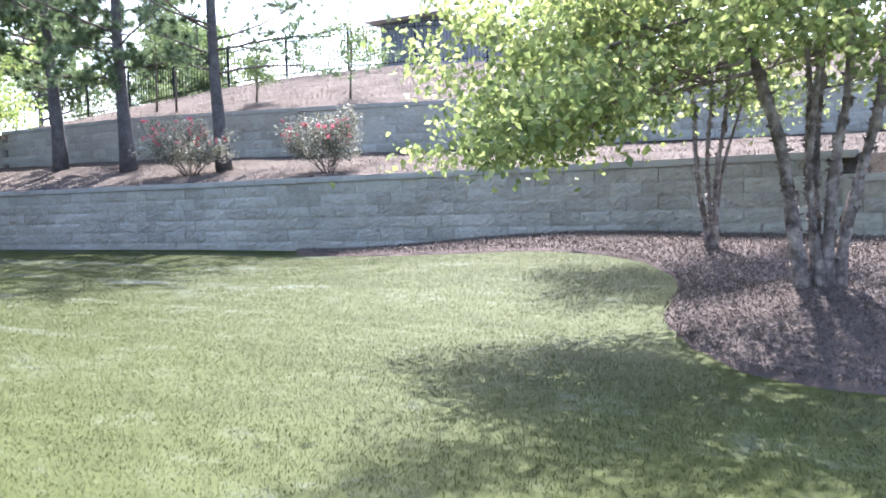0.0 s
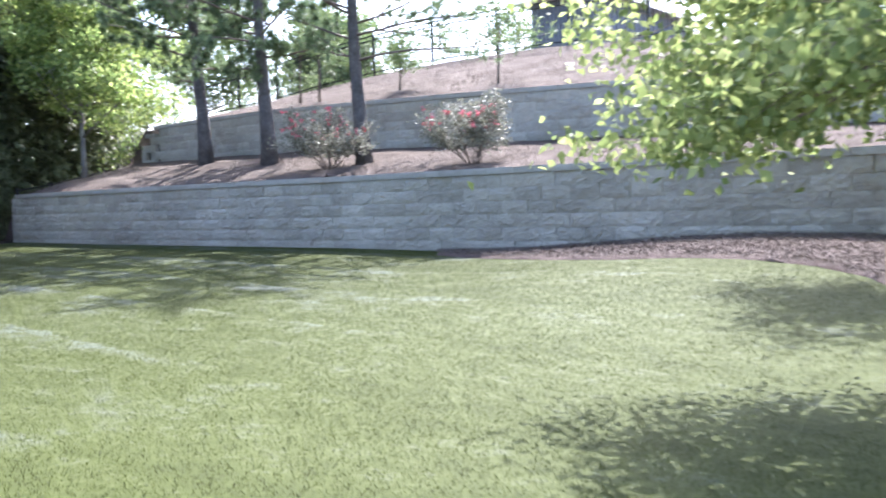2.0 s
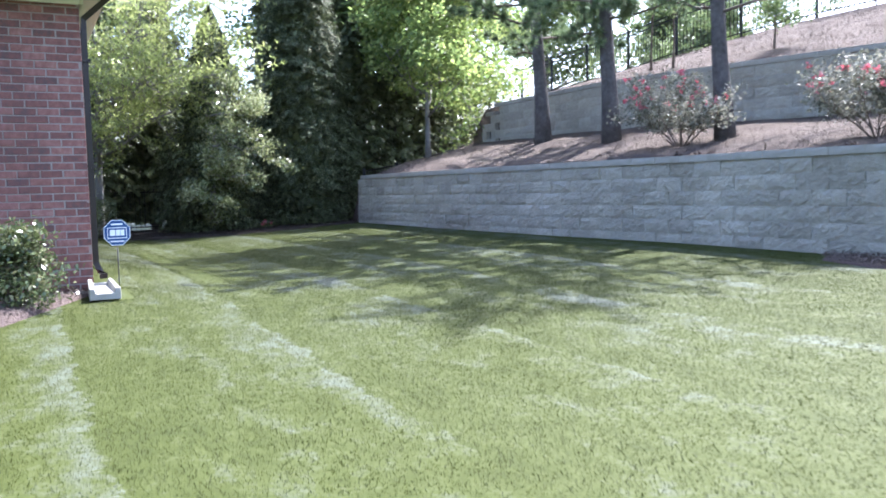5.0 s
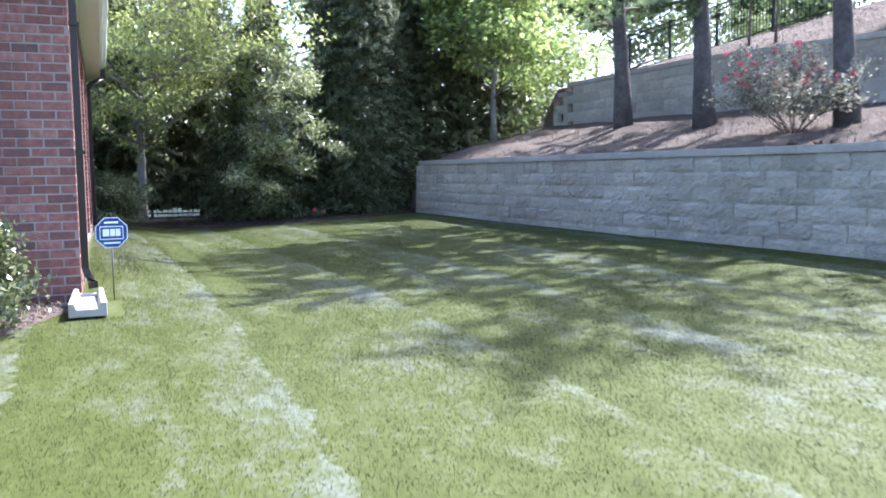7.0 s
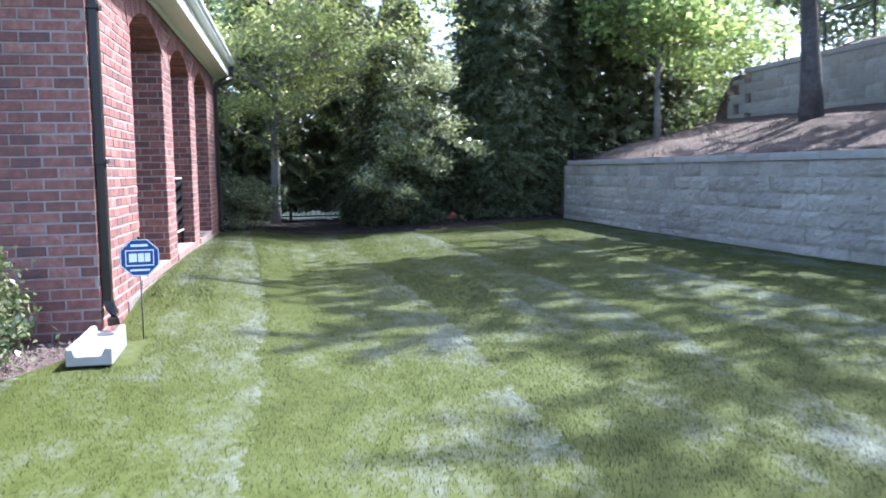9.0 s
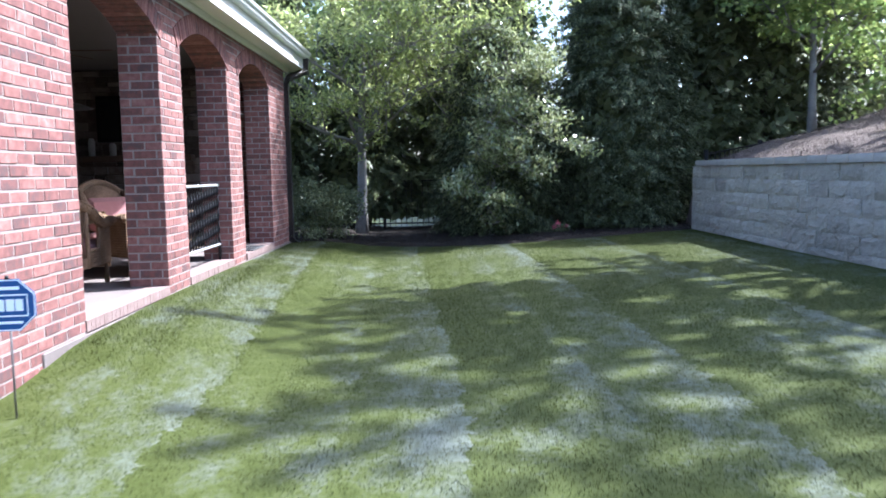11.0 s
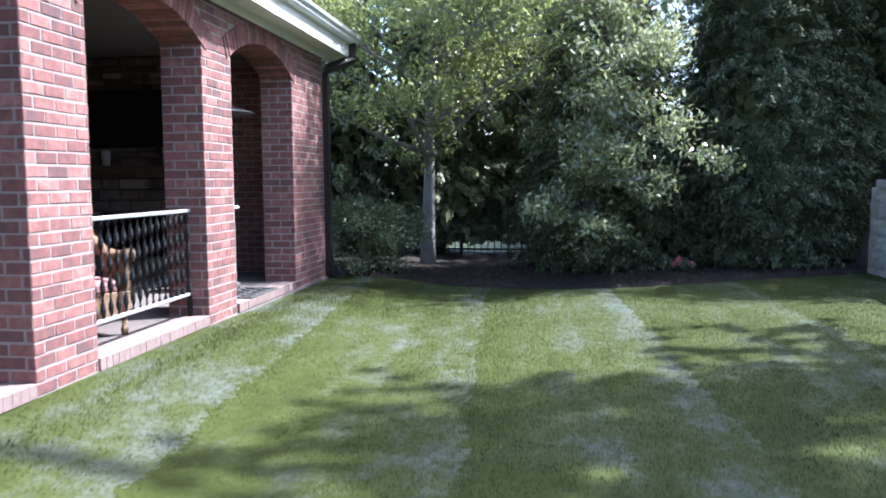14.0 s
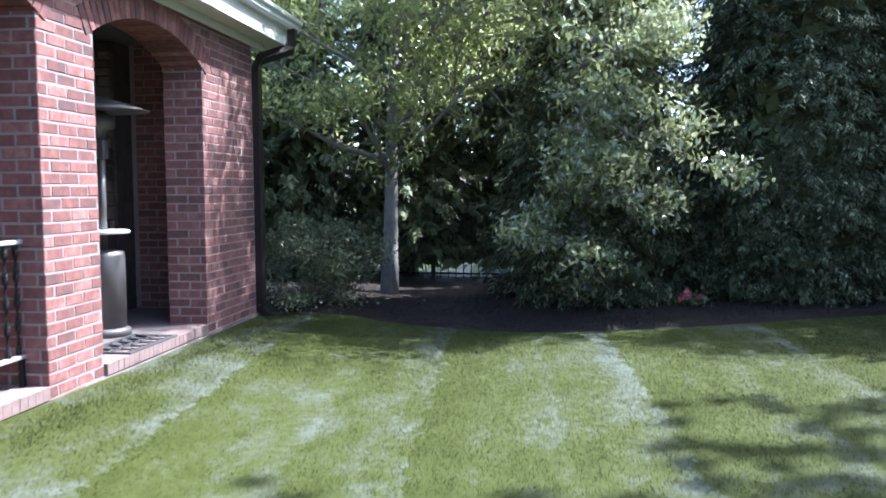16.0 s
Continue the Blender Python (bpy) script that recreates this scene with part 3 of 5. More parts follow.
def retaining_wall(name, label, line, x0, x1, top, ground, courses, seed):
    rng = random.Random(seed)
    pts = [(x, float(line(x))) for x in np.arange(x0, x1 + 0.01, 0.05)]
    s = [0.0]
    for p, q in zip(pts, pts[1:]):
        s.append(s[-1] + math.hypot(q[0] - p[0], q[1] - p[1]))
    total = s[-1]

    def at(d):
        d = min(max(d, 0.0), total)
        x, y = float(np.interp(d, s, [p[0] for p in pts])), float(np.interp(d, s, [p[1] for p in pts]))
        x2, y2 = float(np.interp(min(d + 0.4, total), s, [p[0] for p in pts])), float(np.interp(min(d + 0.4, total), s, [p[1] for p in pts]))
        x1_, y1_ = float(np.interp(max(d - 0.4, 0), s, [p[0] for p in pts])), float(np.interp(max(d - 0.4, 0), s, [p[1] for p in pts]))
        return x, y, math.degrees(math.atan2(y2 - y1_, x2 - x1_))
    V, F = [], []
    for i, d in enumerate(np.linspace(0, total, 60)):
        x, y, a = at(d)
        n = (-math.sin(radians(a)), math.cos(radians(a)))
        t = top(x) - 0.1
        b = ground(x) - 0.3
        for off in (0.12, 0.3):
            for z in (b, t):
                V.append((x + n[0] * off, y + n[1] * off, z))
        if i:
            o, p = 4 * i, 4 * i - 4
            F += [(p, o, o + 1, p + 1), (p + 2, p + 3, o + 3, o + 2), (p + 1, o + 1, o + 3, p + 3)]
    F += [(0, 1, 3, 2), tuple(4 * 59 + k for k in (0, 2, 3, 1))]
    wall = tagged(new(name, mesh_of(name, V, F, M_JOINT)), label, "retaining wall", kind="structure")
    step = 0.457
    for c in range(courses + 1):
        d = 0.0 if c % 2 else step / 2
        if c % 2 == 0 and c > 0:
            x, y, a = at(step / 4)
            zt = top(x) - 0.1 - 0.2 * c
            if zt + 0.2 > ground(x):
                h = piece("block", rng.choice(HALVES), wall)
                h.matrix_basis = pose(x, y + 0.0025 * (courses - c), zt, 0, 0, a)
        while d + step / 2 <= total + 0.01:
            x, y, a = at(d + step / 2)
            t = top(x)
            setback = 0.0025 * (courses - c)
            n = (-math.sin(radians(a)), math.cos(radians(a)))
            if c == 0:
                o = piece("cap_block", rng.choice(CAPS), wall)
                o.matrix_basis = pose(x + n[0] * (setback - 0.03), y + n[1] * (setback - 0.03), t - 0.098, 0, rng.uniform(-0.15, 0.15), a)
            else:
                z = t - 0.1 - 0.2 * c
                if z + 0.19 > ground(x):
                    o = piece("block", rng.choice(BLOCKS), wall)
                    sb = setback + rng.uniform(-0.006, 0.006)
                    o.matrix_basis = pose(x + n[0] * sb, y + n[1] * sb, z, 0, 0, a + rng.uniform(-0.4, 0.4))
            d += step
        left = total - d
        if left > 0.06:
            x, y, a = at(d + left / 2)
            z = top(x) - (0.098 if c == 0 else 0.1 + 0.2 * c)
            if c == 0 or z + 0.19 > ground(x):
                o = piece("cap_block" if c == 0 else "block", CAPS[0] if c == 0 else HALVES[c % 3], wall)
                o.matrix_basis = pose(x, y + (-0.03 if c == 0 else 0.0025 * (courses - c)), z, 0, 0, a) @ Matrix.Diagonal((left / (0.452 if c == 0 else 0.22), 1, 1, 1))
    for d, side in ((0.0, -90), (total, 90)):
        x, y, a = at(d)
        for c in range(1, courses + 1):
            z = top(x) - 0.1 - 0.2 * c
            if z + 0.19 > ground(x):
                o = piece("block", HALVES[c % 3], wall)
                o.matrix_basis = pose(x + (0.012 if side > 0 else -0.012), y + 0.15, z, 0, 0, a + side)
    return wall


retaining_wall("retaining_wall_lower", "grey split-face concrete block retaining wall with capstones", wall_y, -24.25, -2.8, lambda x: TOP1, lambda x: float(lawn_z(x, float(wall_y(x)))), 6, 1)
retaining_wall("retaining_wall_east", "lower stepped end of the grey block wall", wall_y, -2.78, 2.5, lambda x: 1.27, lambda x: float(lawn_z(x, float(wall_y(x)))), 5, 2)
retaining_wall("retaining_wall_upper", "grey concrete block wall along the upper bank", upper_y, -24.2, -1.5, lambda x: TOP2 - (0.4 if x < -23.85 else 0.2 if x < -23.4 else 0.0), lambda x: float(upper_base(x)) - 0.05, 5, 3)


# ---- house ----
house = thing("house", "red brick house wing with an arched porch and cream eaves", "house")
COURSE, BRICK = 0.0794, 0.2127
brick_cache = {}


def brick_mesh(length, height=0.069, depth=0.03, mat=None):
    mat = mat or M_BRICK
    key = (round(length, 2), round(height, 3), round(depth, 2), mat.name)
    if key not in brick_cache:
        l, h, d, _ = key
        e = 0.004
        V = []
        for y, g in ((0.0, e), (e, 0.0), (d, 0.0)):
            V += [(g, y, g), (l - g, y, g), (l - g, y, h - g), (g, y, h - g)]
        F = [(0, 1, 2, 3)]
        for r in (0, 4):
            F += [(r + k, r + 4 + k, r + 4 + (k + 1) % 4, r + (k + 1) % 4) for k in range(4)]
        brick_cache[key] = mesh_of("brick", V, F, mat)
    return brick_cache[key]


brick_rng = random.Random(5)


def lay(parent, origin, turn, width, z0, z1, skip=None, phase=0, mat=None):
    """Running bond on an upright face: origin at its left foot seen from outside, turn about z in degrees."""
    base = Matrix.Translation((origin[0], origin[1], 0)) @ Matrix.Rotation(radians(turn), 4, "Z")
    k = math.floor((z0 - 0.45) / COURSE + 0.01)
    while 0.45 + k * COURSE < z1 - 0.02:
        z = 0.45 + k * COURSE
        h = min(0.067, z1 - z)
        u = -BRICK / 2 if (k + phase) % 2 else 0.0
        while u < width - 0.015:
            a, b = max(u, 0.0), min(u + BRICK - 0.012, width)
            if b - a > 0.03 and z >= z0 - 0.01 and not (skip and skip((a + b) / 2, z + h / 2)):
                o = piece("brick", brick_mesh(b - a, h, mat=mat), parent)
                o.matrix_basis = base @ pose(a + brick_rng.uniform(-0.0015, 0.0015), -0.0035 + brick_rng.uniform(-0.002, 0.002), z + brick_rng.uniform(-0.0015, 0.0015), brick_rng.uniform(-0.5, 0.5), brick_rng.uniform(-0.4, 0.4), brick_rng.uniform(-0.4, 0.4))
            u += BRICK
        k += 1


FACE, BACK, FLOOR, SPRING, CROWN, SOFFIT = 3.52, 3.155, 0.45, 2.775, 2.995, 3.25
PIERS = [(-15.68, -14.0), (-18.2, -17.53), (-20.65, -20.0), (-23.76, -22.47)]
for n, (a, b) in enumerate(PIERS):
    bm = boxes((a, b, BACK, FACE, -0.2, SOFFIT))
    pier = part("pier", bm, M_MORTAR, house, "brick pier with grey mortar joints")
    lay(pier, (b, FACE), 180, b - a, 0.2, SOFFIT, phase=n)
    if n:
        lay(pier, (b, BACK), 90, FACE - BACK, FLOOR, SPRING + 0.05, phase=n + 1)
    if n < 3:
        lay(pier, (a, FACE), -90, FACE - BACK, FLOOR, SPRING + 0.05, phase=n)
for n in range(3):
    x0, x1 = PIERS[n + 1][1], PIERS[n][0]
    mid, half, rise = (x0 + x1) / 2, (x1 - x0) / 2, CROWN - SPRING
    R = (half * half + rise * rise) / (2 * rise)
    zc = CROWN - R
    V, F = [], []
    for i in range(25):
        x = x0 + (x1 - x0) * i / 24
        zz = zc + math.sqrt((R + 0.06) ** 2 - (x - mid) ** 2)
        V += [(x, BACK, zz), (x, FACE, zz), (x, FACE, SOFFIT), (x, BACK, SOFFIT)]
        if i:
            p, o = 4 * i - 4, 4 * i
            F += [(p + k, p + (k + 1) % 4, o + (k + 1) % 4, o + k) for k in range(4)]
    arch = piece("arch", mesh_of("arch", V, F, M_MORTAR), house, "segmental brick arch with a ring of soldier bricks")
    lay(arch, (x1, FACE), 180, x1 - x0, SPRING - 0.1, SOFFIT, skip=lambda u, z, x1=x1, mid=mid, R=R, zc=zc: math.hypot(x1 - u - mid, z - zc) < R + 0.2, phase=n)
    span = math.asin(half / R) + 0.035
    count = round(2 * span * R / 0.0755)
    vous = boxes((-0.033, 0.033, -(FACE - BACK) + 0.0, 0.012, 0, 0.205), bevel=0.004)
    me = bpy.data.meshes.new("arch_brick")
    vous.to_mesh(me), vous.free()
    me.materials.append(M_BRICK)
    for i in range(count + 1):
        a = -span + 2 * span * i / count
        o = piece("arch_brick", me, arch)
        o.matrix_basis = Matrix.Translation((mid, FACE + brick_rng.uniform(-0.002, 0.002), zc)) @ Matrix.Rotation(a, 4, "Y") @ Matrix.Translation((0, 0, R))
# gable-side wall round the corner
side = part("side_wall", boxes((-14.3, -14.004, -3.0, BACK - 0.002, -0.2, SOFFIT)), M_MORTAR, house, "red brick wall in running bond")
lay(side, (-14.0, 1.7), 90, FACE - 1.7, 0.15, SOFFIT, phase=1)
lay_floor = part("porch_floor", boxes((-23.7, -14.3, -0.1, BACK - 0.02, 0.1, 0.44), (-23.7, -14.3, BACK - 0.02, FACE - 0.2, 0.1, 0.44)), M_SLAB, house, "pale concrete porch floor")
plinth = part("plinth", boxes((-23.8, -14.02, 3.2, FACE - 0.004, -0.2, 0.362)), M_ROWLOCK, house, "rowlock brick edge of the porch")
rowlock = boxes((0, 0.0755, -0.2, 0.012, 0, 0.085), bevel=0.002)
me = bpy.data.meshes.new("rowlock_brick")
rowlock.to_mesh(me), rowlock.free()
me.materials.append(M_ROWLOCK)
for n in range(3):
    x = PIERS[n + 1][1] + 0.006
    while x < PIERS[n][0] - 0.06:
        o = piece("rowlock_brick", me, plinth)
        o.matrix_basis = pose(x, FACE + brick_rng.uniform(-0.002, 0.002), 0.364)
        x += 0.0775
part("footing", boxes((-23.85, -15.0, 3.4, FACE + 0.013, -0.2, 0.352), bevel=0.006), M_SLAB, house, "pale concrete footing strip")
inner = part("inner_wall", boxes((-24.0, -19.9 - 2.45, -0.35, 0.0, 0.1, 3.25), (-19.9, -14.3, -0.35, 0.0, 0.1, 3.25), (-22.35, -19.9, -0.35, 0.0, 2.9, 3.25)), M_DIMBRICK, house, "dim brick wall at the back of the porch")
endw = part("end_wall", boxes((-23.82, -23.5, -0.3, BACK - 0.004, -0.2, SOFFIT)), M_MORTAR, house, "brick end wall of the porch")
lay(endw, (-23.5, 2.35), 90, BACK - 2.35, FLOOR, 3.2)
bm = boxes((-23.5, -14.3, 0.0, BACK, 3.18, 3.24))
tagged(part("ceiling", bm, M_CEIL), "painted porch ceiling, its shade put into a darker colour", "ceiling", kind="structure")
# eaves
EX0, EX1, EY = -24.38, -13.5, 3.76
part("soffit", boxes((EX0, EX1, FACE - 0.3, EY, SOFFIT, SOFFIT + 0.02), (-14.0, EX1, -3, FACE - 0.3, SOFFIT, SOFFIT + 0.02)), M_TRIM, house, "cream painted soffit")
part("frieze_board", boxes((EX0 + 0.36, -13.97, FACE + 0.015, FACE + 0.045, SOFFIT - 0.08, SOFFIT), (-14.0 + 0.012, -14.0 + 0.042, -3, FACE + 0.012, SOFFIT - 0.08, SOFFIT), bevel=0.004), M_TRIM, house, "cream frieze board under the soffit")
part("fascia", boxes((EX0, EX1, EY, EY + 0.025, SOFFIT - 0.01, SOFFIT + 0.29), (EX1, EX1 + 0.025, -3, EY + 0.025, SOFFIT - 0.01, SOFFIT + 0.29), (EX0 - 0.025, EX0, -0.3, EY + 0.025, SOFFIT - 0.01, SOFFIT + 0.29)), M_TRIM, house)


def gutter(name, p, q, outward):
    """A K-profile gutter from p to q with an open top and closed ends."""
    prof = [(0, 0.0), (0.055, 0.0), (0.075, 0.03), (0.08, 0.06), (0.105, 0.085), (0.115, 0.12), (0.105, 0.125), (0.1, 0.09), (0.07, 0.055), (0.05, 0.01), (0.005, 0.01), (0.005, 0.125), (0, 0.125)]
    V, F = [], []
    o = Vector(outward)
    for e in (p, q):
        V += [Vector(e) + o * a + Vector((0, 0, b)) for a, b in prof]
    n = len(prof)
    F += [(k, (k + 1) % n, n + (k + 1) % n, n + k) for k in range(n)]
    for base, flip in ((0, False), (n, True)):
        ends = [base + k for k in (0, 1, 2, 3, 4, 5, 11, 12)]
        F.append(tuple(ends[::-1] if flip else ends))
    return piece(name, mesh_of(name, V, F, M_GUTTER), house, "white metal gutter")


gutter("gutter", (EX0 - 0.03, EY + 0.026, SOFFIT + 0.17), (EX1 + 0.12, EY + 0.026, SOFFIT + 0.17), (0, 1, 0))
gutter("gutter", (EX1 + 0.026, -3, SOFFIT + 0.17), (EX1 + 0.026, EY + 0.02, SOFFIT + 0.17), (1, 0, 0))
V = [(EX0 - 0.05, EY + 0.05, SOFFIT + 0.3), (EX1 + 0.05, EY + 0.05, SOFFIT + 0.3), (EX1 + 0.05, -7, SOFFIT + 0.3), (EX0 - 0.05, -7, SOFFIT + 0.3), (EX0 + 4.2, -1, SOFFIT + 3.2), (EX1 - 4.2, -1, SOFFIT + 3.2)]
piece("roof", mesh_of("roof", V, [(0, 1, 5, 4), (1, 2, 5), (2, 3, 4, 5), (3, 0, 4), (0, 3, 2, 1)], M_ROOF), house, "dark shingle hip roof")


def rect_tube(path, w, d):
    """A rectangular pipe along a path, each joint mitred flat."""
    bm = bmesh.new()
    rings = []
    pts = [Vector(p) for p in path]
    for i, p in enumerate(pts):
        t = (pts[min(i + 1, len(pts) - 1)] - pts[max(i - 1, 0)]).normalized()
        s = Vector((1, 0, 0)) if abs(t.x) < 0.8 else Vector((0, 1, 0))
        s = (s - t * s.dot(t)).normalized()
        o = t.cross(s)
        rings.append([bm.verts.new(p + s * a * w / 2 + o * b * d / 2) for a, b in ((-1, -1), (1, -1), (1, 1), (-1, 1))])
    for r, q in zip(rings, rings[1:]):
        for k in range(4):
            bm.faces.new((r[k], r[(k + 1) % 4], q[(k + 1) % 4], q[k]))
    bm.faces.new(rings[0][::-1]), bm.faces.new(rings[-1])
    bmesh.ops.recalc_face_normals(bm, faces=bm.faces[:])
    return bm


d1 = part("downspout", rect_tube([(-13.98, EY + 0.08, 3.43), (-13.98, EY + 0.07, 3.28), (-14.08, FACE + 0.05, 3.05), (-14.08, FACE + 0.04, 2.9), (-14.08, FACE + 0.04, 0.5), (-14.06, FACE + 0.07, 0.42), (-13.93, FACE + 0.1, 0.36)], 0.08, 0.06), M_BRONZE, house, "dark bronze downspout")
for z in (2.6, 1.5):
    part("bracket", boxes((-14.14, -14.02, FACE + 0.005, FACE + 0.09, z, z + 0.03)), M_BRONZE, d1)
d2 = part("downspout", rect_tube([(-24.2, EY + 0.08, 3.43), (-24.2, EY + 0.06, 3.22), (-23.86, FACE + 0.05, 3.06), (-23.82, FACE + 0.03, 2.95), (-23.82, FACE + 0.03, 0.42), (-23.84, FACE + 0.08, 0.33), (-23.88, FACE + 0.2, 0.27)], 0.115, 0.085), M_BRONZE, house, "dark bronze downspout")
for z in (2.4, 1.3):
    part("bracket", boxes((-23.89, -23.75, FACE + 0.005, FACE + 0.085, z, z + 0.03)), M_BRONZE, d2)


# ---- plants ----
def grow(rng, start, direction, length, radius, depth, spread=0.7, up=0.15, kids=4, paths=None, tips=None):
    """Recursive limbs: fills paths of (point, radius) and tips of (point, direction)."""
    p, d = Vector(start), Vector(direction).normalized()
    n = 4
    path = [(p.copy(), radius)]
    for i in range(n):
        d = (d + Vector((rng.uniform(-1, 1), rng.uniform(-1, 1), rng.uniform(-1, 1))) * 0.16 + Vector((0, 0, up * 0.3))).normalized()
        p = p + d * (length / n)
        path.append((p.copy(), radius * (1 - 0.55 * (i + 1) / n)))
    paths.append(path)
    if depth == 0:
        for q, r in path[1:]:
            tips.append((q, d))
        return
    for k in range(kids):
        j = rng.randint(1, n)
        q, r = path[j]
        side = Vector((rng.uniform(-1, 1), rng.uniform(-1, 1), rng.uniform(-0.3, 0.6)))
        nd = (d * (1 - spread) + side.normalized() * spread).normalized()
        grow(rng, q, nd, length * rng.uniform(0.5, 0.75), r * 0.62, depth - 1, spread, up, kids, paths, tips)


def spray(tips, per, radius, rng):
    pts = np.array([tuple(q) for q, _ in tips])
    c = np.repeat(pts, per, 0)
    return c + rng.normal(0, radius, c.shape) * np.array([1, 1, 0.6])


def broadleaf(label, base, height, trunk_r, seed, leaf, per=30, radius=0.22, size=(0.09, 0.055), bark=None, clear=0.35, limbs=9, spread=0.72, lean=(0, 0), limb_len=0.42, rise=(0.25, 0.7), category="tree", up=0.3, droop=0.0, depth=2, kids=4, name="tree", reach=()):
    rng, nrng = random.Random(seed), np.random.default_rng(seed)
    root = thing(name, label, category, at=base)
    paths, tips = [], []
    trunk = []
    for i in range(9):
        f = i / 8
        trunk.append((Vector((lean[0] * f + rng.uniform(-0.04, 0.04) * f, lean[1] * f + rng.uniform(-0.04, 0.04) * f, height * 0.85 * f - 0.1 * (i == 0))), trunk_r * (1.25 if i == 0 else 1 - 0.8 * f)))
    paths.append(trunk)
    for k in range(limbs):
        f = clear + (0.98 - clear) * k / max(1, limbs - 1)
        q = Vector(np.array([np.interp(f, np.linspace(0, 1, 9), [p[j] for p, _ in trunk]) for j in range(3)]))
        a = k * 2.4 + rng.uniform(-0.4, 0.4)
        d = Vector((math.cos(a), math.sin(a), rng.uniform(*rise)))
        grow(rng, q, d, height * limb_len * (1.05 - 0.55 * f) * rng.uniform(0.8, 1.15), trunk_r * 0.42 * (1.1 - f * 0.7), depth, spread, 0.15, kids, paths, tips)
    for q, d, length in reach:
        grow(rng, q, d, length, trunk_r * 0.35, 2, 0.5, 0.05, 5, paths, tips)
    tubes("trunk", paths, bark or M_GREYBARK, root, sides=6)
    leaves("crown", spray(tips, per, radius, nrng), size[0], size[1], leaf, nrng, root, up=up, droop=droop)
    return root


def conifer(label, base, height, radius, seed, mat, count, skirt=0.1, size=(0.2, 0.085), tiers=46, name="conifer"):
    """A dense cone of drooping flat sprays in ragged tiers, on a trunk."""
    nrng = np.random.default_rng(seed)
    root = thing(name, label, "tree", at=base)
    tubes("trunk", [[((0, 0, -0.1), radius * 0.09), ((0, 0, height * 0.5), radius * 0.06), ((0, 0, height * 0.97), 0.02)]], M_BARK, root)
    n_b = count // 60
    h = skirt + (height - skirt) * nrng.uniform(0, 1, n_b) ** 1.25
    a = nrng.uniform(0, 2 * math.pi, n_b)
    f = (h - skirt) / (height - skirt)
    prof = radius * np.clip((1 - f) ** 0.75, 0.03, 1) * (0.8 + 0.2 * np.minimum(1, f * 6))
    r = prof * nrng.uniform(0.7, 1.12, n_b)
    radial = np.stack([np.cos(a), np.sin(a), np.zeros(n_b)], 1)
    tip = radial * r[:, None] + np.array([0, 0, 1]) * h[:, None]
    slope = nrng.uniform(-0.75, -0.15, n_b)
    out = unit(radial + np.array([0, 0, 1]) * slope[:, None])
    side = unit(np.cross(out, np.array([0, 0, 1.0])))
    reach = np.minimum(r * 0.75, 0.55)[:, None, None]
    t = nrng.uniform(0, 1, (n_b, 60, 1)) ** 0.7
    w = nrng.uniform(-1, 1, (n_b, 60, 1)) * (1.05 - t) * 0.2 * (0.4 + reach)
    pts = tip[:, None] - out[:, None] * reach * (1 - t) + side[:, None] * w
    pts[..., 2:] -= 0.25 * np.abs(w) + 0.04 * nrng.normal(size=t.shape) * t
    along = unit(out[:, None] + side[:, None] * np.sign(w) * 0.7 + np.array([0, 0, -0.25]))
    m = count // 7
    fi = nrng.uniform(0, 0.93, m)
    ai, ri = nrng.uniform(0, 2 * math.pi, m), radius * (1 - fi) ** 0.75 * nrng.uniform(0.05, 0.62, m)
    core = np.stack([np.cos(ai) * ri, np.sin(ai) * ri, skirt + (height - skirt) * fi], 1)
    leaves("inner_foliage", core, 0.34, 0.17, M_DARKHEDGE, nrng, root, up=0.2)
    leaves("foliage", pts.reshape(-1, 3), size[0], size[1], mat, nrng, root, up=0.85, along=along.reshape(-1, 3) * 2.6)
    return root


def pine(label, base, height, r, seed, lean=(0.3, 0.2), first=2.6, low=(), dense=52):
    rng, nrng = random.Random(seed), np.random.default_rng(seed)
    root = thing("pine_tree", label, "pine tree", "pines on the bank", at=base)
    trunk = []
    for i in range(13):
        f = i / 12
        trunk.append((Vector((lean[0] * f + 0.05 * math.sin(f * 9 + seed), lean[1] * f, height * f - 0.15 * (i == 0))), r * (1.35 if i == 0 else 1.02 if i == 1 else 1 - 0.8 * f)))
    tips = []

    def bough(z, a, length):
        paths = []
        f = z / height
        q = Vector((lean[0] * f, lean[1] * f, z))
        d = Vector((math.cos(a), math.sin(a), 0.12))
        grow(rng, q, d, length, r * 0.2, 1, 0.55, 0.12, 6, paths, tips)
        tubes("bough", paths, M_TWIG, root, sides=5)
    for z, a, length in low:
        bough(z, a, length)
    z = first
    while z < height * 0.97:
        for k in range(3):
            bough(z + rng.uniform(-0.2, 0.2), rng.uniform(0, 6.28), (0.7 + 1.9 * (1 - (z - first) / height)) * rng.uniform(0.7, 1.1))
        z += 0.75
    tubes("trunk", [trunk], M_BARK, root, sides=12)
    pts = np.array([tuple(q) for q, _ in tips])
    c = np.repeat(pts, dense, 0)
    d = unit(nrng.normal(size=c.shape) + np.array([0, 0, 0.25]))
    L = nrng.uniform(0.12, 0.22, (len(c), 1))
    s = unit(np.cross(d, nrng.normal(size=c.shape))) * 0.01
    v = np.stack([c - s, c + s, c + d * L], 1).reshape(-1, 3)
    piece("needles", mesh_arrays("needles", v, np.arange(len(v)).reshape(-1, 3), M_PINE), root, "tufts of long green needles")
    return root


def gz(x, y):
    return float(lawn_z(x, y))


def bz(x, y):
    return float(bank_z(x, y))


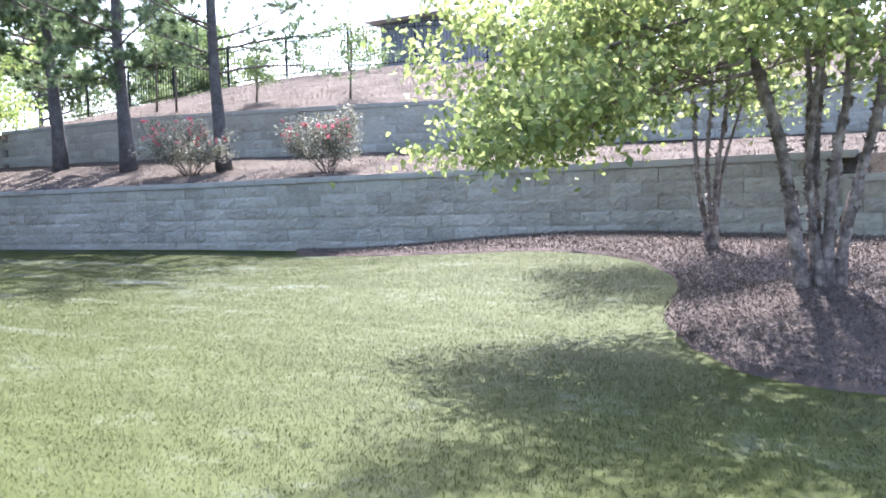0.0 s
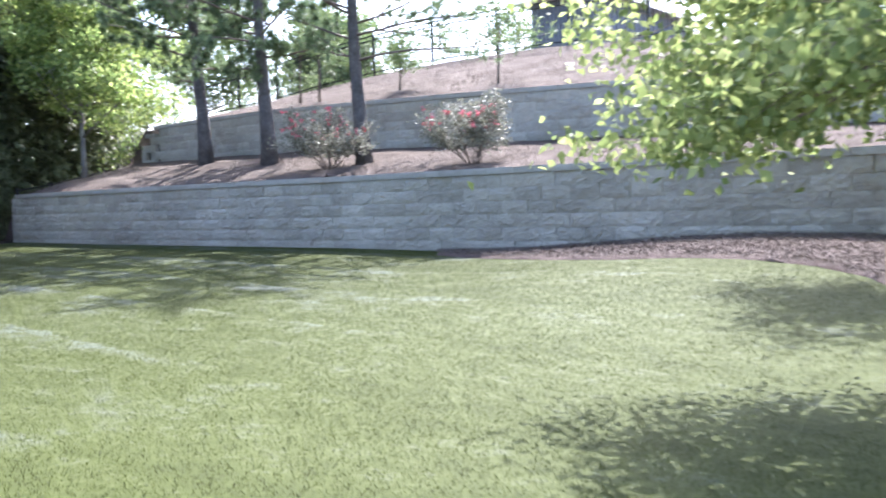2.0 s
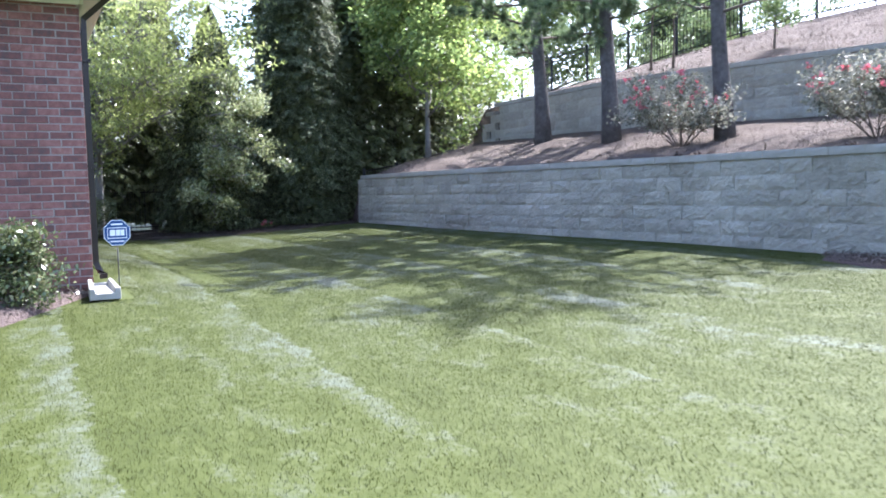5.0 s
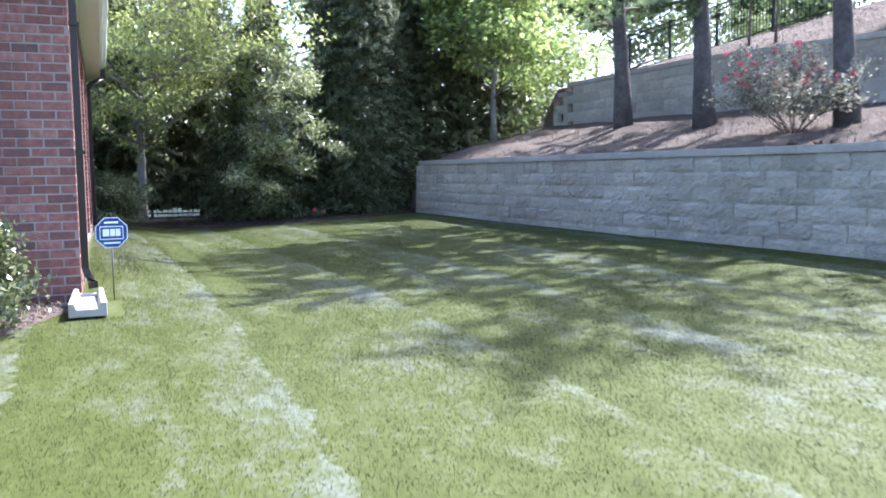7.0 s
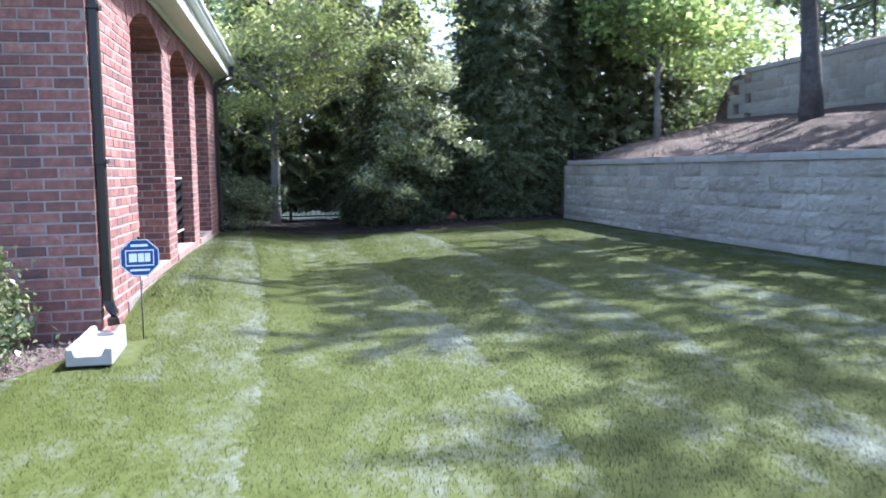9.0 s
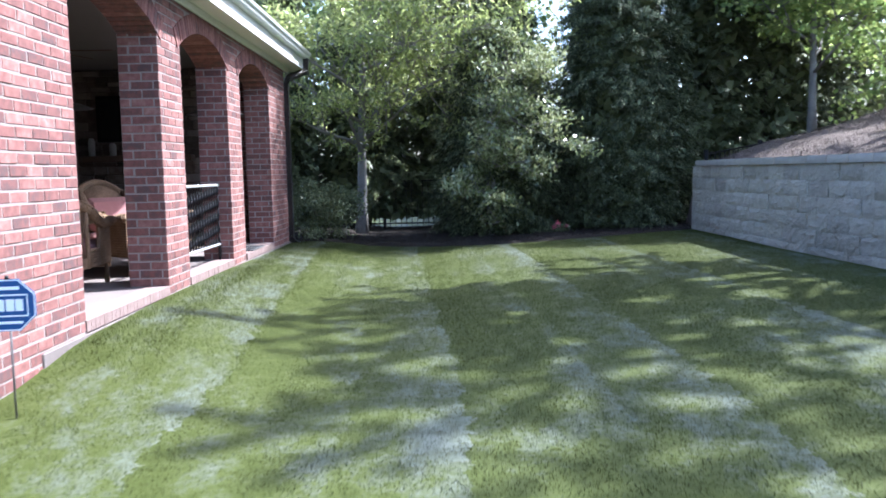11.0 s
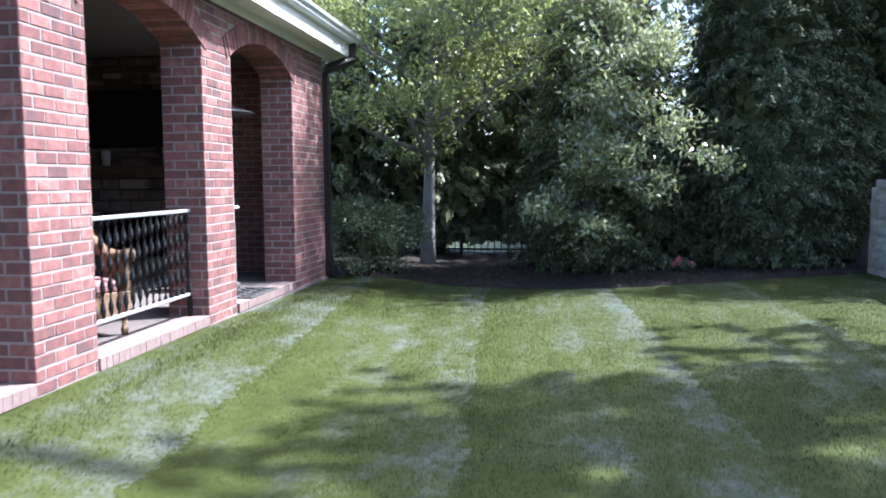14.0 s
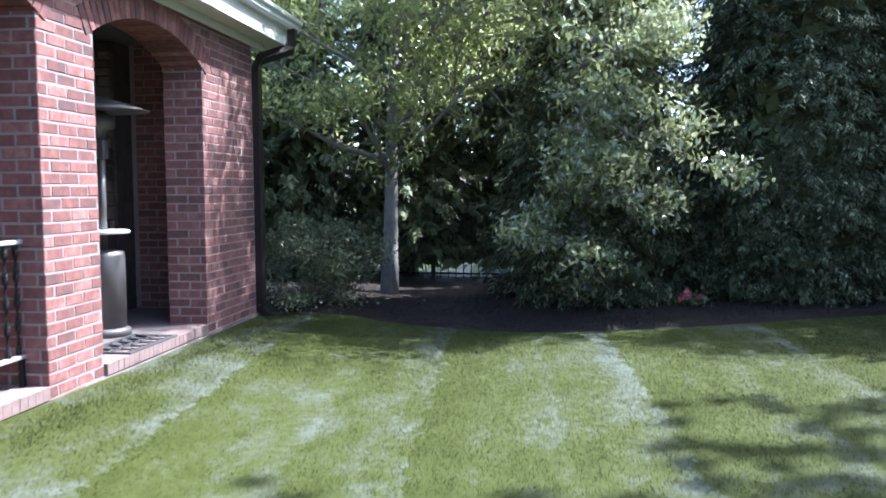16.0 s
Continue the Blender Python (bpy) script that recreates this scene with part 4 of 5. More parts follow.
pine("tall pine with a bare dark trunk on the straw bank", (-19.7, 12.95, bz(-19.7, 12.95)), 9.6, 0.15, 1, (-0.5, -0.1), 3.0, [(1.9, 3.0, 1.7), (2.2, 2.4, 2.0), (2.5, 3.9, 1.8), (2.8, 0.3, 1.3)], 130)
pine("tall pine with a bare dark trunk on the straw bank", (-17.5, 13.05, bz(-17.5, 13.05)), 9.4, 0.155, 2, (-0.4, 0.1), 2.9, [(2.1, 3.3, 1.3), (2.3, 0.3, 1.2), (2.6, 4.6, 1.4)], 140)
pine("tall pine with a bare dark trunk beside a rose bush", (-14.6, 13.1, bz(-14.6, 13.1)), 9.4, 0.142, 3, (-0.55, 0.0), 2.9, [(2.0, 0.2, 2.4), (2.1, 2.9, 1.4), (2.5, 0.0, 2.4), (2.4, 3.6, 1.5)], 34)


def rose_bush(base, r, h, seed, flowers):
    rng, nrng = random.Random(seed), np.random.default_rng(seed)
    root = thing("rose_bush", "shrub rose with dark red and pink blooms", "rose bush", "rose bushes on the bank", at=base)
    paths, tips = [], []
    for k in range(9):
        a = k * 0.7 + rng.uniform(-0.2, 0.2)
        d = Vector((math.cos(a) * r * 0.75, math.sin(a) * r * 0.75, h * 0.75))
        paths = []
        grow(rng, (math.cos(a) * 0.05, math.sin(a) * 0.05, -0.05), d, h * 0.8, 0.014, 1, 0.5, 0.1, 5, paths, tips)
        tubes("cane", paths, M_TWIG, root, "bare woody cane", sides=5)
    top = [t for t in tips if t[0].z > h * 0.28]
    leaves("foliage", spray(top, 34, 0.085, nrng), 0.06, 0.036, M_ROSELEAF, nrng, root, up=0.4)
    picks = [t for t in top if t[0].z > h * 0.5]
    for k in range(flowers):
        q, _ = rng.choice(picks)
        n = 14
        c = np.array([tuple(q)] * n) + nrng.normal(0, 0.018, (n, 3)) + np.array([rng.uniform(-0.08, 0.08), rng.uniform(-0.1, 0.02), 0.07])
        leaves("bloom", c, 0.05, 0.04, M_ROSE, nrng, root, up=0.2)
    return root


rose_bush((-14.92, 12.45, bz(-14.92, 12.45)), 0.9, 1.0, 21, 44)
rose_bush((-11.52, 12.6, bz(-11.52, 12.6)), 0.85, 1.0, 22, 46)


def multistem(label, base, stems, seed, leaf, per, name="birch_tree", extra=(), size=(0.065, 0.045), bark=None, radius=0.16, up=0.3):
    """A clump of leaning stems; stems: (foot x, y, lean x, y, height, radius)."""
    rng, nrng = random.Random(seed), np.random.default_rng(seed)
    root = thing(name, label, "tree", at=base)
    paths, tips = [], []
    for ox, oy, sx, sy, h, r in stems:
        path = []
        for i in range(25):
            f = i / 24
            q = Vector((ox + sx * f ** 1.1, oy + sy * f ** 1.1, h * f - 0.12 * (i == 0))) + Vector((0.04 * math.sin(f * 11 + r * 90), 0.04 * math.cos(f * 9 + r * 50), 0)) * min(1, 3 * f)
            path.append((q, r * rng.uniform(0.88, 1.14) * (1.6 if i == 0 else 1.25 if i == 1 else 1 - 0.75 * f)))
        paths.append(path)
        for k in range(9):
            f = 0.42 + 0.58 * k / 8
            q = Vector([np.interp(f, np.linspace(0, 1, 25), [p[j] for p, _ in path]) for j in range(3)])
            a = rng.uniform(0, 6.28)
            grow(rng, q, Vector((math.cos(a), math.sin(a), 0.25)), (1.5 - 0.7 * f) * rng.uniform(0.7, 1.1), r * 0.3, 1, 0.6, 0.0, 5, paths, tips)
    for q, d, length, r in extra:
        grow(rng, q, d, length, r, 2, 0.4, 0.0, 5, paths, tips)
    tips = [t for t in tips if t[0].z > 1.0]
    paths = [p for p in paths if p[0][1] > 0.02 or p[-1][0].z > 1.0]
    tubes("trunk", paths, bark or M_BIRCH, root, sides=9)
    flakes = []
    for path in paths[: len(paths)]:
        if path[0][1] > 0.04:
            for q, r in path[1:16]:
                for _ in range(12):
                    a = rng.uniform(0, 6.28)
                    flakes.append((q.x + math.cos(a) * r, q.y + math.sin(a) * r, q.z + rng.uniform(-0.08, 0.08)))
    leaves("peeling_bark", flakes, 0.09, 0.035, bark or M_BIRCH, nrng, root, up=0.0, label="curls of peeling bark")["kind"] = "stuff"
    leaves("crown", spray(tips, per, radius, nrng), size[0], size[1], leaf, nrng, root, up=up, droop=0.35)
    return root


multistem("river birch clump with peeling bark in the mulch bed", (-2.62, 6.95, gz(-2.62, 6.95) + 0.02),
          [(-0.1, -0.04, -0.72, -0.3, 3.9, 0.06), (0.0, 0.08, -0.05, 0.12, 4.3, 0.036), (-0.03, 0.0, 0.02, -0.05, 4.0, 0.03), (0.06, 0.0, 0.34, 0.22, 4.3, 0.042), (0.13, 0.06, 0.74, 0.38, 3.8, 0.047), (0.02, -0.05, -0.3, 0.4, 3.6, 0.03)], 31, M_BIRCHLEAF, 12, size=(0.072, 0.051), radius=0.13,
          extra=[(Vector((x, y, z)), Vector(d), l, 0.02) for x, y, z, d, l in (
              (-0.42, -0.2, 1.75, (-0.86, -0.3, -0.36), 1.6), (-0.4, -0.2, 1.65, (-0.8, -0.5, -0.3), 1.4), (-0.42, -0.2, 1.8, (-0.95, -0.1, -0.3), 1.5), (-0.42, -0.2, 1.8, (-0.9, -0.35, -0.28), 1.65),
              (-0.48, -0.22, 2.0, (-0.8, -0.45, -0.3), 1.6), (-0.48, -0.2, 2.1, (-0.5, -0.75, -0.2), 1.4), (-0.5, -0.2, 2.2, (-0.95, -0.2, -0.22), 1.6), (-0.52, -0.22, 2.4, (-0.8, -0.4, -0.12), 1.5),
              (-0.55, -0.25, 2.7, (-0.6, -0.6, 0.0), 1.5), (-0.6, -0.3, 3.0, (-0.9, -0.3, 0.0), 1.6), (-0.6, -0.3, 3.2, (-0.5, -0.85, 0.1), 1.8), (0.0, 0.0, 2.0, (-0.3, -0.9, -0.05), 1.2), (0.25, 0.1, 2.2, (0.3, -0.85, 0.0), 1.4),
              (0.3, 0.1, 2.6, (0.1, -0.8, 0.1), 1.5), (0.5, 0.25, 2.4, (0.9, -0.2, 0.0), 1.4), (0.55, 0.3, 2.9, (0.5, -0.8, 0.1), 1.7), (0.2, 0.1, 3.0, (-0.2, -0.9, 0.15), 1.8), (0.6, 0.3, 2.6, (0.85, 0.3, 0.05), 1.4),
              (0.1, 0.1, 3.4, (0.3, -0.9, 0.1), 1.8), (0.65, 0.3, 3.1, (0.6, -0.75, 0.12), 2.2), (0.7, 0.3, 3.3, (0.85, -0.5, 0.1), 2.0), (0.3, 0.2, 3.3, (0.35, -0.9, 0.12), 2.3))])
multistem("slim young birch against the block wall", (-4.1, 10.3, gz(-4.1, 10.3) + 0.02), [(-0.04, 0, -0.55, 0.05, 4.2, 0.034), (0.03, 0, 0.3, 0.1, 4.3, 0.036), (0.0, 0.03, 0.65, 0.2, 3.6, 0.026), (0.0, -0.02, -0.05, 0.05, 4.0, 0.026)], 32, M_BIRCHLEAF, 12, size=(0.078, 0.055),
          extra=[(Vector((x, 0.0, z)), Vector(d), l, 0.016) for x, z, d, l in ((-0.3, 2.2, (-0.9, 0.1, 0.2), 1.1), (-0.35, 2.6, (-0.9, -0.2, 0.2), 1.2), (-0.4, 3.0, (-0.8, 0.4, 0.25), 1.2), (-0.45, 3.4, (-0.9, 0.1, 0.2), 1.2), (0.1, 2.8, (-0.4, -0.8, 0.2), 1.0), (0.2, 3.2, (0.8, -0.3, 0.2), 1.0))])

# screen of trees across the far side
cherry_reach = [(Vector((0.05, 0.15, z)), Vector(d), l) for z, d, l in (
    (1.75, (0.35, -0.9, 0.3), 1.7), (1.9, (0.5, 0.75, 0.35), 1.6), (2.1, (0.6, -0.7, 0.4), 1.8), (2.3, (0.6, 0.8, 0.5), 2.0), (2.6, (0.9, -0.3, 0.35), 1.9), (2.7, (0.8, 0.6, 0.35), 2.2),
    (3.0, (0.35, 0.9, 0.3), 2.5), (3.2, (0.75, 0.6, 0.2), 2.5), (3.5, (0.25, 0.95, 0.2), 2.3), (3.6, (0.6, 0.75, 0.12), 2.2), (3.8, (0.9, 0.3, 0.15), 2.1), (3.9, (0.4, 0.9, 0.1), 2.4), (4.3, (0.7, 0.6, 0.15), 2.4), (4.6, (0.3, 0.9, 0.2), 2.3))]
broadleaf("cherry tree with wide boughs of drooping yellow-green leaves", (-26.1, 4.52, gz(-26.1, 4.52)), 6.2, 0.11, 41, M_CHERRYLEAF, 12, 0.12, (0.12, 0.041), M_GREYBARK, 0.3, 7, 0.62, (0.05, 0.15), 0.3, (0.2, 0.6), droop=0.45, up=0.5, reach=cherry_reach)
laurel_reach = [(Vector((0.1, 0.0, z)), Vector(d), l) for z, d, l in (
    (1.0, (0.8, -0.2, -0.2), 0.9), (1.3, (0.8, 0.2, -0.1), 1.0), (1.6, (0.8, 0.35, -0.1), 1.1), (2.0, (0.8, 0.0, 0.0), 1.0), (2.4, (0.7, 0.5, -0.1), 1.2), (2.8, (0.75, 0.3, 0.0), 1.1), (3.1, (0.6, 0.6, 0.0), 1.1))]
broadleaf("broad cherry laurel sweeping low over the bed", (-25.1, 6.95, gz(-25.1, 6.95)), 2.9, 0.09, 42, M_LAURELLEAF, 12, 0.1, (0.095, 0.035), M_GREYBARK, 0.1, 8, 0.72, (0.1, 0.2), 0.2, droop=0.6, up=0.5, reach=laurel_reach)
conifer("tall dense dark green cypress beside the wall", (-25.85, 9.55, gz(-25.85, 9.55)), 9.6, 1.7, 43, M_CYPRESS, 200000, size=(0.085, 0.021), skirt=0.0)
conifer("dark cypress in the shade of the screen", (-26.1, 7.3, gz(-26.1, 7.3)), 5.6, 1.75, 44, M_CYPRESS, 90000, size=(0.1, 0.026), skirt=0.0)
broadleaf("low shrub in the shade by the porch end", (-24.75, 4.0, gz(-24.75, 4.0)), 0.75, 0.03, 45, M_DARKHEDGE, 60, 0.1, (0.05, 0.03), M_TWIG, 0.05, 16, 0.7, (0, 0), 0.95, category="shrub", depth=1, name="shrub")
for k, (x, y, h, r, n) in enumerate([(-27.8, 0.6, 7.0, 1.5, 20000), (-28.0, 2.6, 7.2, 1.5, 36000), (-28.3, 4.4, 8.4, 1.6, 40000), (-28.9, 6.2, 8.6, 1.6, 36000), (-28.6, 9.6, 8.5, 1.6, 26000), (-27.8, 11.6, 11.5, 1.7, 36000), (-28.6, 13.4, 12.5, 2.1, 40000), (-29.8, 15.4, 13.5, 2.4, 36000), (-32.5, 17.5, 11, 2.2, 18000)]):
    conifer("dark evergreen in the dense screen", (x, y, gz(x, y) if y < 11 else bz(x, y) - 0.2), h, r, 50 + k, M_DARKHEDGE, n, skirt=0.25 if 3 < y < 7 else 0.1, size=(0.15, 0.05), name="evergreen_tree")
broadleaf("young maple with bright leaves on the bank", (-26.0, 13.25, bz(-26, 13.25)), 5.6, 0.09, 61, M_MAPLELEAF, 26, 0.24, (0.13, 0.1), M_GREYBARK, 0.26, 13, 0.65, (0, 0), 0.44)
broadleaf("light green shrub at the end of the upper wall", (-26.5, 15.6, bz(-26.5, 15.6)), 1.7, 0.04, 62, M_MAPLELEAF, 14, 0.14, (0.09, 0.06), M_TWIG, 0.1, 10, 0.7, (0, 0), 0.7, category="shrub", depth=1, name="shrub")
for k, (x, y, h) in enumerate([(-19.3, 15.6, 3.2), (-18.7, 15.7, 3.0), (-14.1, 17.0, 2.2), (-16.5, 16.3, 1.4), (-9.0, 18.3, 1.8)]):
    broadleaf("thin sapling planted in the straw", (x, y, bz(x, y)), h, 0.03, 70 + k, M_FARLEAF, 12, 0.14, (0.08, 0.05), M_TWIG, 0.4, 6, 0.6, (0.1, 0), 0.35, category="sapling", depth=1, name="sapling")
for k, (x, y, h, l) in enumerate([(-36, 24, 8, M_FARLEAF), (-41, 19, 9, M_FARLEAF), (-30, 27, 5, M_FARLEAF), (-36, 12, 9, M_FARLEAF), (-35, 5, 9, M_FARLEAF)]):
    broadleaf("leafy tree beyond the fence", (x, y, 4.0 if y > 11 else 0.3), h, 0.14, 80 + k, l, 14, 0.4, (0.24, 0.17), M_GREYBARK, 0.2, 12, 0.7, (0, 0), 0.42)
for k, x in enumerate(np.arange(-34, -17, 1.4)):
    y = float(fence_y(x)) + 0.9
    broadleaf("scrubby growth behind the fence", (x, y, bz(x, y)), 0.9 + 0.35 * ((k * 7) % 3), 0.02, 90 + k, M_FARLEAF, 9, 0.14, (0.09, 0.06), M_TWIG, 0.05, 8, 0.7, (0, 0), 0.8, category="shrub", depth=1, kids=3, name="shrub")


# ---- fences ----
def shared(name, bm, mat):
    me = bpy.data.meshes.new(name)
    bm.to_mesh(me), bm.free()
    me.materials.append(mat)
    return me


def fence(name, label, line, zline, x0, x1, height, spacing, picket=0.11, near=(-99, 99)):
    root = thing(name, label, "fence")
    xs = np.arange(x0, x1 + 0.01, spacing)
    pm = shared("post", boxes((-0.032, 0.032, -0.032, 0.032, -0.2, height + 0.06), bevel=0.004), M_IRON)
    km = shared("picket", boxes((-0.007, 0.007, -0.007, 0.007, 0.05, height)), M_IRON)
    rest = bmesh.new()
    for i, x in enumerate(xs):
        p = Vector((x, float(line(x)), float(zline(x))))
        piece("post", pm, root).matrix_basis = pose(*p)
        if i + 1 == len(xs):
            break
        q = Vector((xs[i + 1], float(line(xs[i + 1])), float(zline(xs[i + 1]))))
        for h in (0.12, height - 0.16, height - 0.02):
            a, b = p + Vector((0, 0, h)), q + Vector((0, 0, h))
            n = (b - a).length / 2
            rail = part("rail", boxes((-0.014, 0.014, -0.014, 0.014, -n, n)), M_IRON, root)
            rail.matrix_basis = look((a + b) / 2, b)
        n = int((q - p).length / picket)
        for k in range(1, n):
            c = p.lerp(q, k / n)
            if near[0] < c.x < near[1]:
                piece("picket", km, root).matrix_basis = pose(*c)
            else:
                box(rest, c.x - 0.009, c.x + 0.009, c.y - 0.009, c.y + 0.009, c.z + 0.05, c.z + height)
    if rest.verts:
        part("pickets", rest, M_IRON, root)["kind"] = "stuff"
    else:
        rest.free()
    return root


fence("iron_fence", "black metal picket fence along the top of the bank", fence_y, fence_z, -41.5, 3, 1.3, 2.2, 0.12, (-34, -6))
fence("iron_fence", "black metal picket fence behind the trees", lambda x: np.interp(x, [-28.4, -27.6], [1.0, 10.6]), lambda x: 0.25, -28.4, -27.6, 1.2, 0.16, 0.12)

fence("iron_fence", "black metal fence sunk behind the crest of the bank", lambda x: np.interp(x, [-28.2, -25.0], [16.0, 10.9]), lambda x: float(crest_z(x, np.interp(x, [-28.2, -25.0], [16.0, 10.9]))) - 0.85, -28.2, -25.0, 1.05, 0.8, 0.12)

# neighbouring house over the brow
nb = thing("neighbour_house", "grey house with a pale shingle roof beyond the fence", "house")
part("wall", boxes((-23.0, -20.0, 32, 42, 4, 9.45)), M_NBWALL, nb, "dark grey siding")
V = [(-23.6, 31.4, 9.35), (-19.5, 31.4, 9.35), (-19.5, 42.6, 9.35), (-23.6, 42.6, 9.35), (-21.56, 33, 10.9), (-21.54, 41, 10.9)]
piece("roof", mesh_of("roof", V, [(0, 1, 4), (1, 2, 5, 4), (2, 3, 5), (3, 0, 4, 5), (0, 3, 2, 1)], M_NBROOF), nb, "pale grey hip roof")

flower = thing("flowering_plant", "small plant with bright red blooms under the trees", "flower", at=(-24.8, 8.25, gz(-24.8, 8.25)))
fr = np.random.default_rng(77)
leaves("foliage", fr.normal(0, 0.09, (220, 3)) * np.array([1, 1, 0.6]) + np.array([0, 0, 0.1]), 0.06, 0.03, M_DARKHEDGE, fr, flower, up=0.4)
for k in range(5):
    leaves("bloom", fr.normal(0, 0.02, (14, 3)) + np.array([0.05, fr.uniform(-0.15, 0.15), fr.uniform(0.14, 0.24)]), 0.05, 0.04, M_ROSE, fr, flower, up=0.2)


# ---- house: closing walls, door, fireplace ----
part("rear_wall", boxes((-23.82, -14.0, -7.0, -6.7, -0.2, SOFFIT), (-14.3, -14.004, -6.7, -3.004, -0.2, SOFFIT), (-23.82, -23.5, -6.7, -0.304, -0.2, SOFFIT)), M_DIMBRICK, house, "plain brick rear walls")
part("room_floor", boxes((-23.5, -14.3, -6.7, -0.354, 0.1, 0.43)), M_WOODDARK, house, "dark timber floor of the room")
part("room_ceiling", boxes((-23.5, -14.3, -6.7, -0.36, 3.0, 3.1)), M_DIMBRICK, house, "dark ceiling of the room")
door = thing("door_1", "grey framed glass patio door to a dark room", "door", kind="structure")
part("frame", boxes((-22.35, -22.25, -0.1, 0.03, FLOOR, 2.9), (-20.0, -19.9, -0.1, 0.03, FLOOR, 2.9), (-22.25, -20.0, -0.1, 0.03, 2.8, 2.9), (-22.25, -20.0, -0.1, 0.03, FLOOR, FLOOR + 0.04)), M_DOORFRAME, door)
for a, b in ((-22.25, -21.12), (-21.12, -20.0)):
    leaf = part("door_leaf", boxes((a + 0.005, a + 0.085, -0.07, -0.02, 0.5, 2.79), (b - 0.085, b - 0.005, -0.07, -0.02, 0.5, 2.79), (a + 0.085, b - 0.085, -0.07, -0.02, 2.68, 2.79), (a + 0.085, b - 0.085, -0.07, -0.02, 0.5, 0.66)), M_DOORFRAME, door)
    part("pane", boxes((a + 0.085, b - 0.085, -0.05, -0.04, 0.66, 2.68)), M_GLASS, leaf)
part("handle", boxes((-21.19, -21.16, -0.02, 0.03, 1.35, 1.6), bevel=0.006), M_IRON, door, "black door handle")
fire = thing("fireplace", "stacked ledge stone fireplace with a timber mantel", "fireplace")
part("core", boxes((-23.499, -23.16, 0.35, 2.3, FLOOR - 0.01, 3.17)), M_STONE, fire)
srng = random.Random(9)
z = FLOOR
while z < 3.1:
    h = srng.choice((0.08, 0.11, 0.14))
    y = 0.35
    while y < 2.28:
        w = min(srng.uniform(0.16, 0.42), 2.3 - y)
        if w > 0.05 and not (0.75 < y + w / 2 < 1.95 and z < 1.25):
            b = boxes((0, 0.05 + srng.uniform(0, 0.03), 0, w - 0.012, 0, min(h, 3.16 - z) - 0.012), bevel=0.008)
            o = part("stone", b, M_STONE, fire)
            o.matrix_basis = pose(-23.16, y, z)
        y += w
    z += h
# black sheet on the solid core stands in for the opening's darkness
part("firebox", boxes((-23.17, -23.14, 0.78, 1.92, FLOOR, 1.22)), M_SCREEN, fire, "flat black panel in place of the dark firebox opening")
part("hearth", boxes((-23.15, -22.75, 0.4, 2.25, FLOOR - 0.008, FLOOR + 0.22), bevel=0.01), M_STONE, fire, "raised stone hearth")
part("mantel", boxes((-23.1, -22.86, 0.45, 2.2, 1.72, 1.82), bevel=0.01), M_WOODDARK, fire, "dark timber mantel shelf")
tv = thing("television", "black flat screen above the mantel", "television")
part("screen", boxes((-23.05, -23.02, 0.7, 1.95, 2.05, 2.75), bevel=0.004), M_SCREEN, tv)
part("casing", boxes((-23.09, -23.051, 0.69, 1.96, 2.04, 2.76), bevel=0.006), M_IRON, tv)
for yy, hh in ((0.62, 0.28), (0.95, 0.2), (1.75, 0.24)):
    t = thing("candle_jar", "pale jar on the dark mantel shelf", "jar", at=(-22.98, yy, 1.82))
    tubes("body", [[((0, 0, 0.001), 0.05), ((0, 0, hh * 0.8), 0.055), ((0, 0, hh), 0.03)]], M_CONCRETE, t, sides=12)


# ---- porch things ----
def railing(x0, x1, y):
    root = thing("porch_railing", "black iron porch railing with twisted balusters", "railing")
    part("top_rail", boxes((x0, x1, y - 0.022, y + 0.022, 1.345, 1.375), bevel=0.005), M_RAIL, root, "weathered pale grey top rail")
    part("bottom_rail", boxes((x0, x1, y - 0.02, y + 0.02, 0.625, 0.652), bevel=0.005), M_RAIL, root, "weathered grey bottom rail")
    V, F = [], []
    n = 34
    for i in range(n):
        z = 0.692 * i / (n - 1)
        a = 2 * math.pi * 2.2 * i / (n - 1)
        for k in range(4):
            r = 0.0155 if k % 2 else 0.006
            V.append((r * 1.2 * math.cos(a + k * math.pi / 2), r * 1.2 * math.sin(a + k * math.pi / 2), z))
        if i:
            for k in range(4):
                F.append((4 * i - 4 + k, 4 * i - 4 + (k + 1) % 4, 4 * i + (k + 1) % 4, 4 * i + k))
    me = mesh_of("baluster", V, F, M_IRON)
    count = 17
    for k in range(count):
        o = piece("baluster", me, root)
        o.matrix_basis = pose(x0 + (x1 - x0) * (k + 0.5) / count, y, 0.6525, 0, 0, 11 * k)
    for x in (x0 + 0.03, x1 - 0.03):
        part("foot", boxes((x - 0.015, x + 0.015, y - 0.015, y + 0.015, FLOOR - 0.01, 0.625)), M_IRON, root)
    return root


railing(-20.0, -18.195, 3.36)


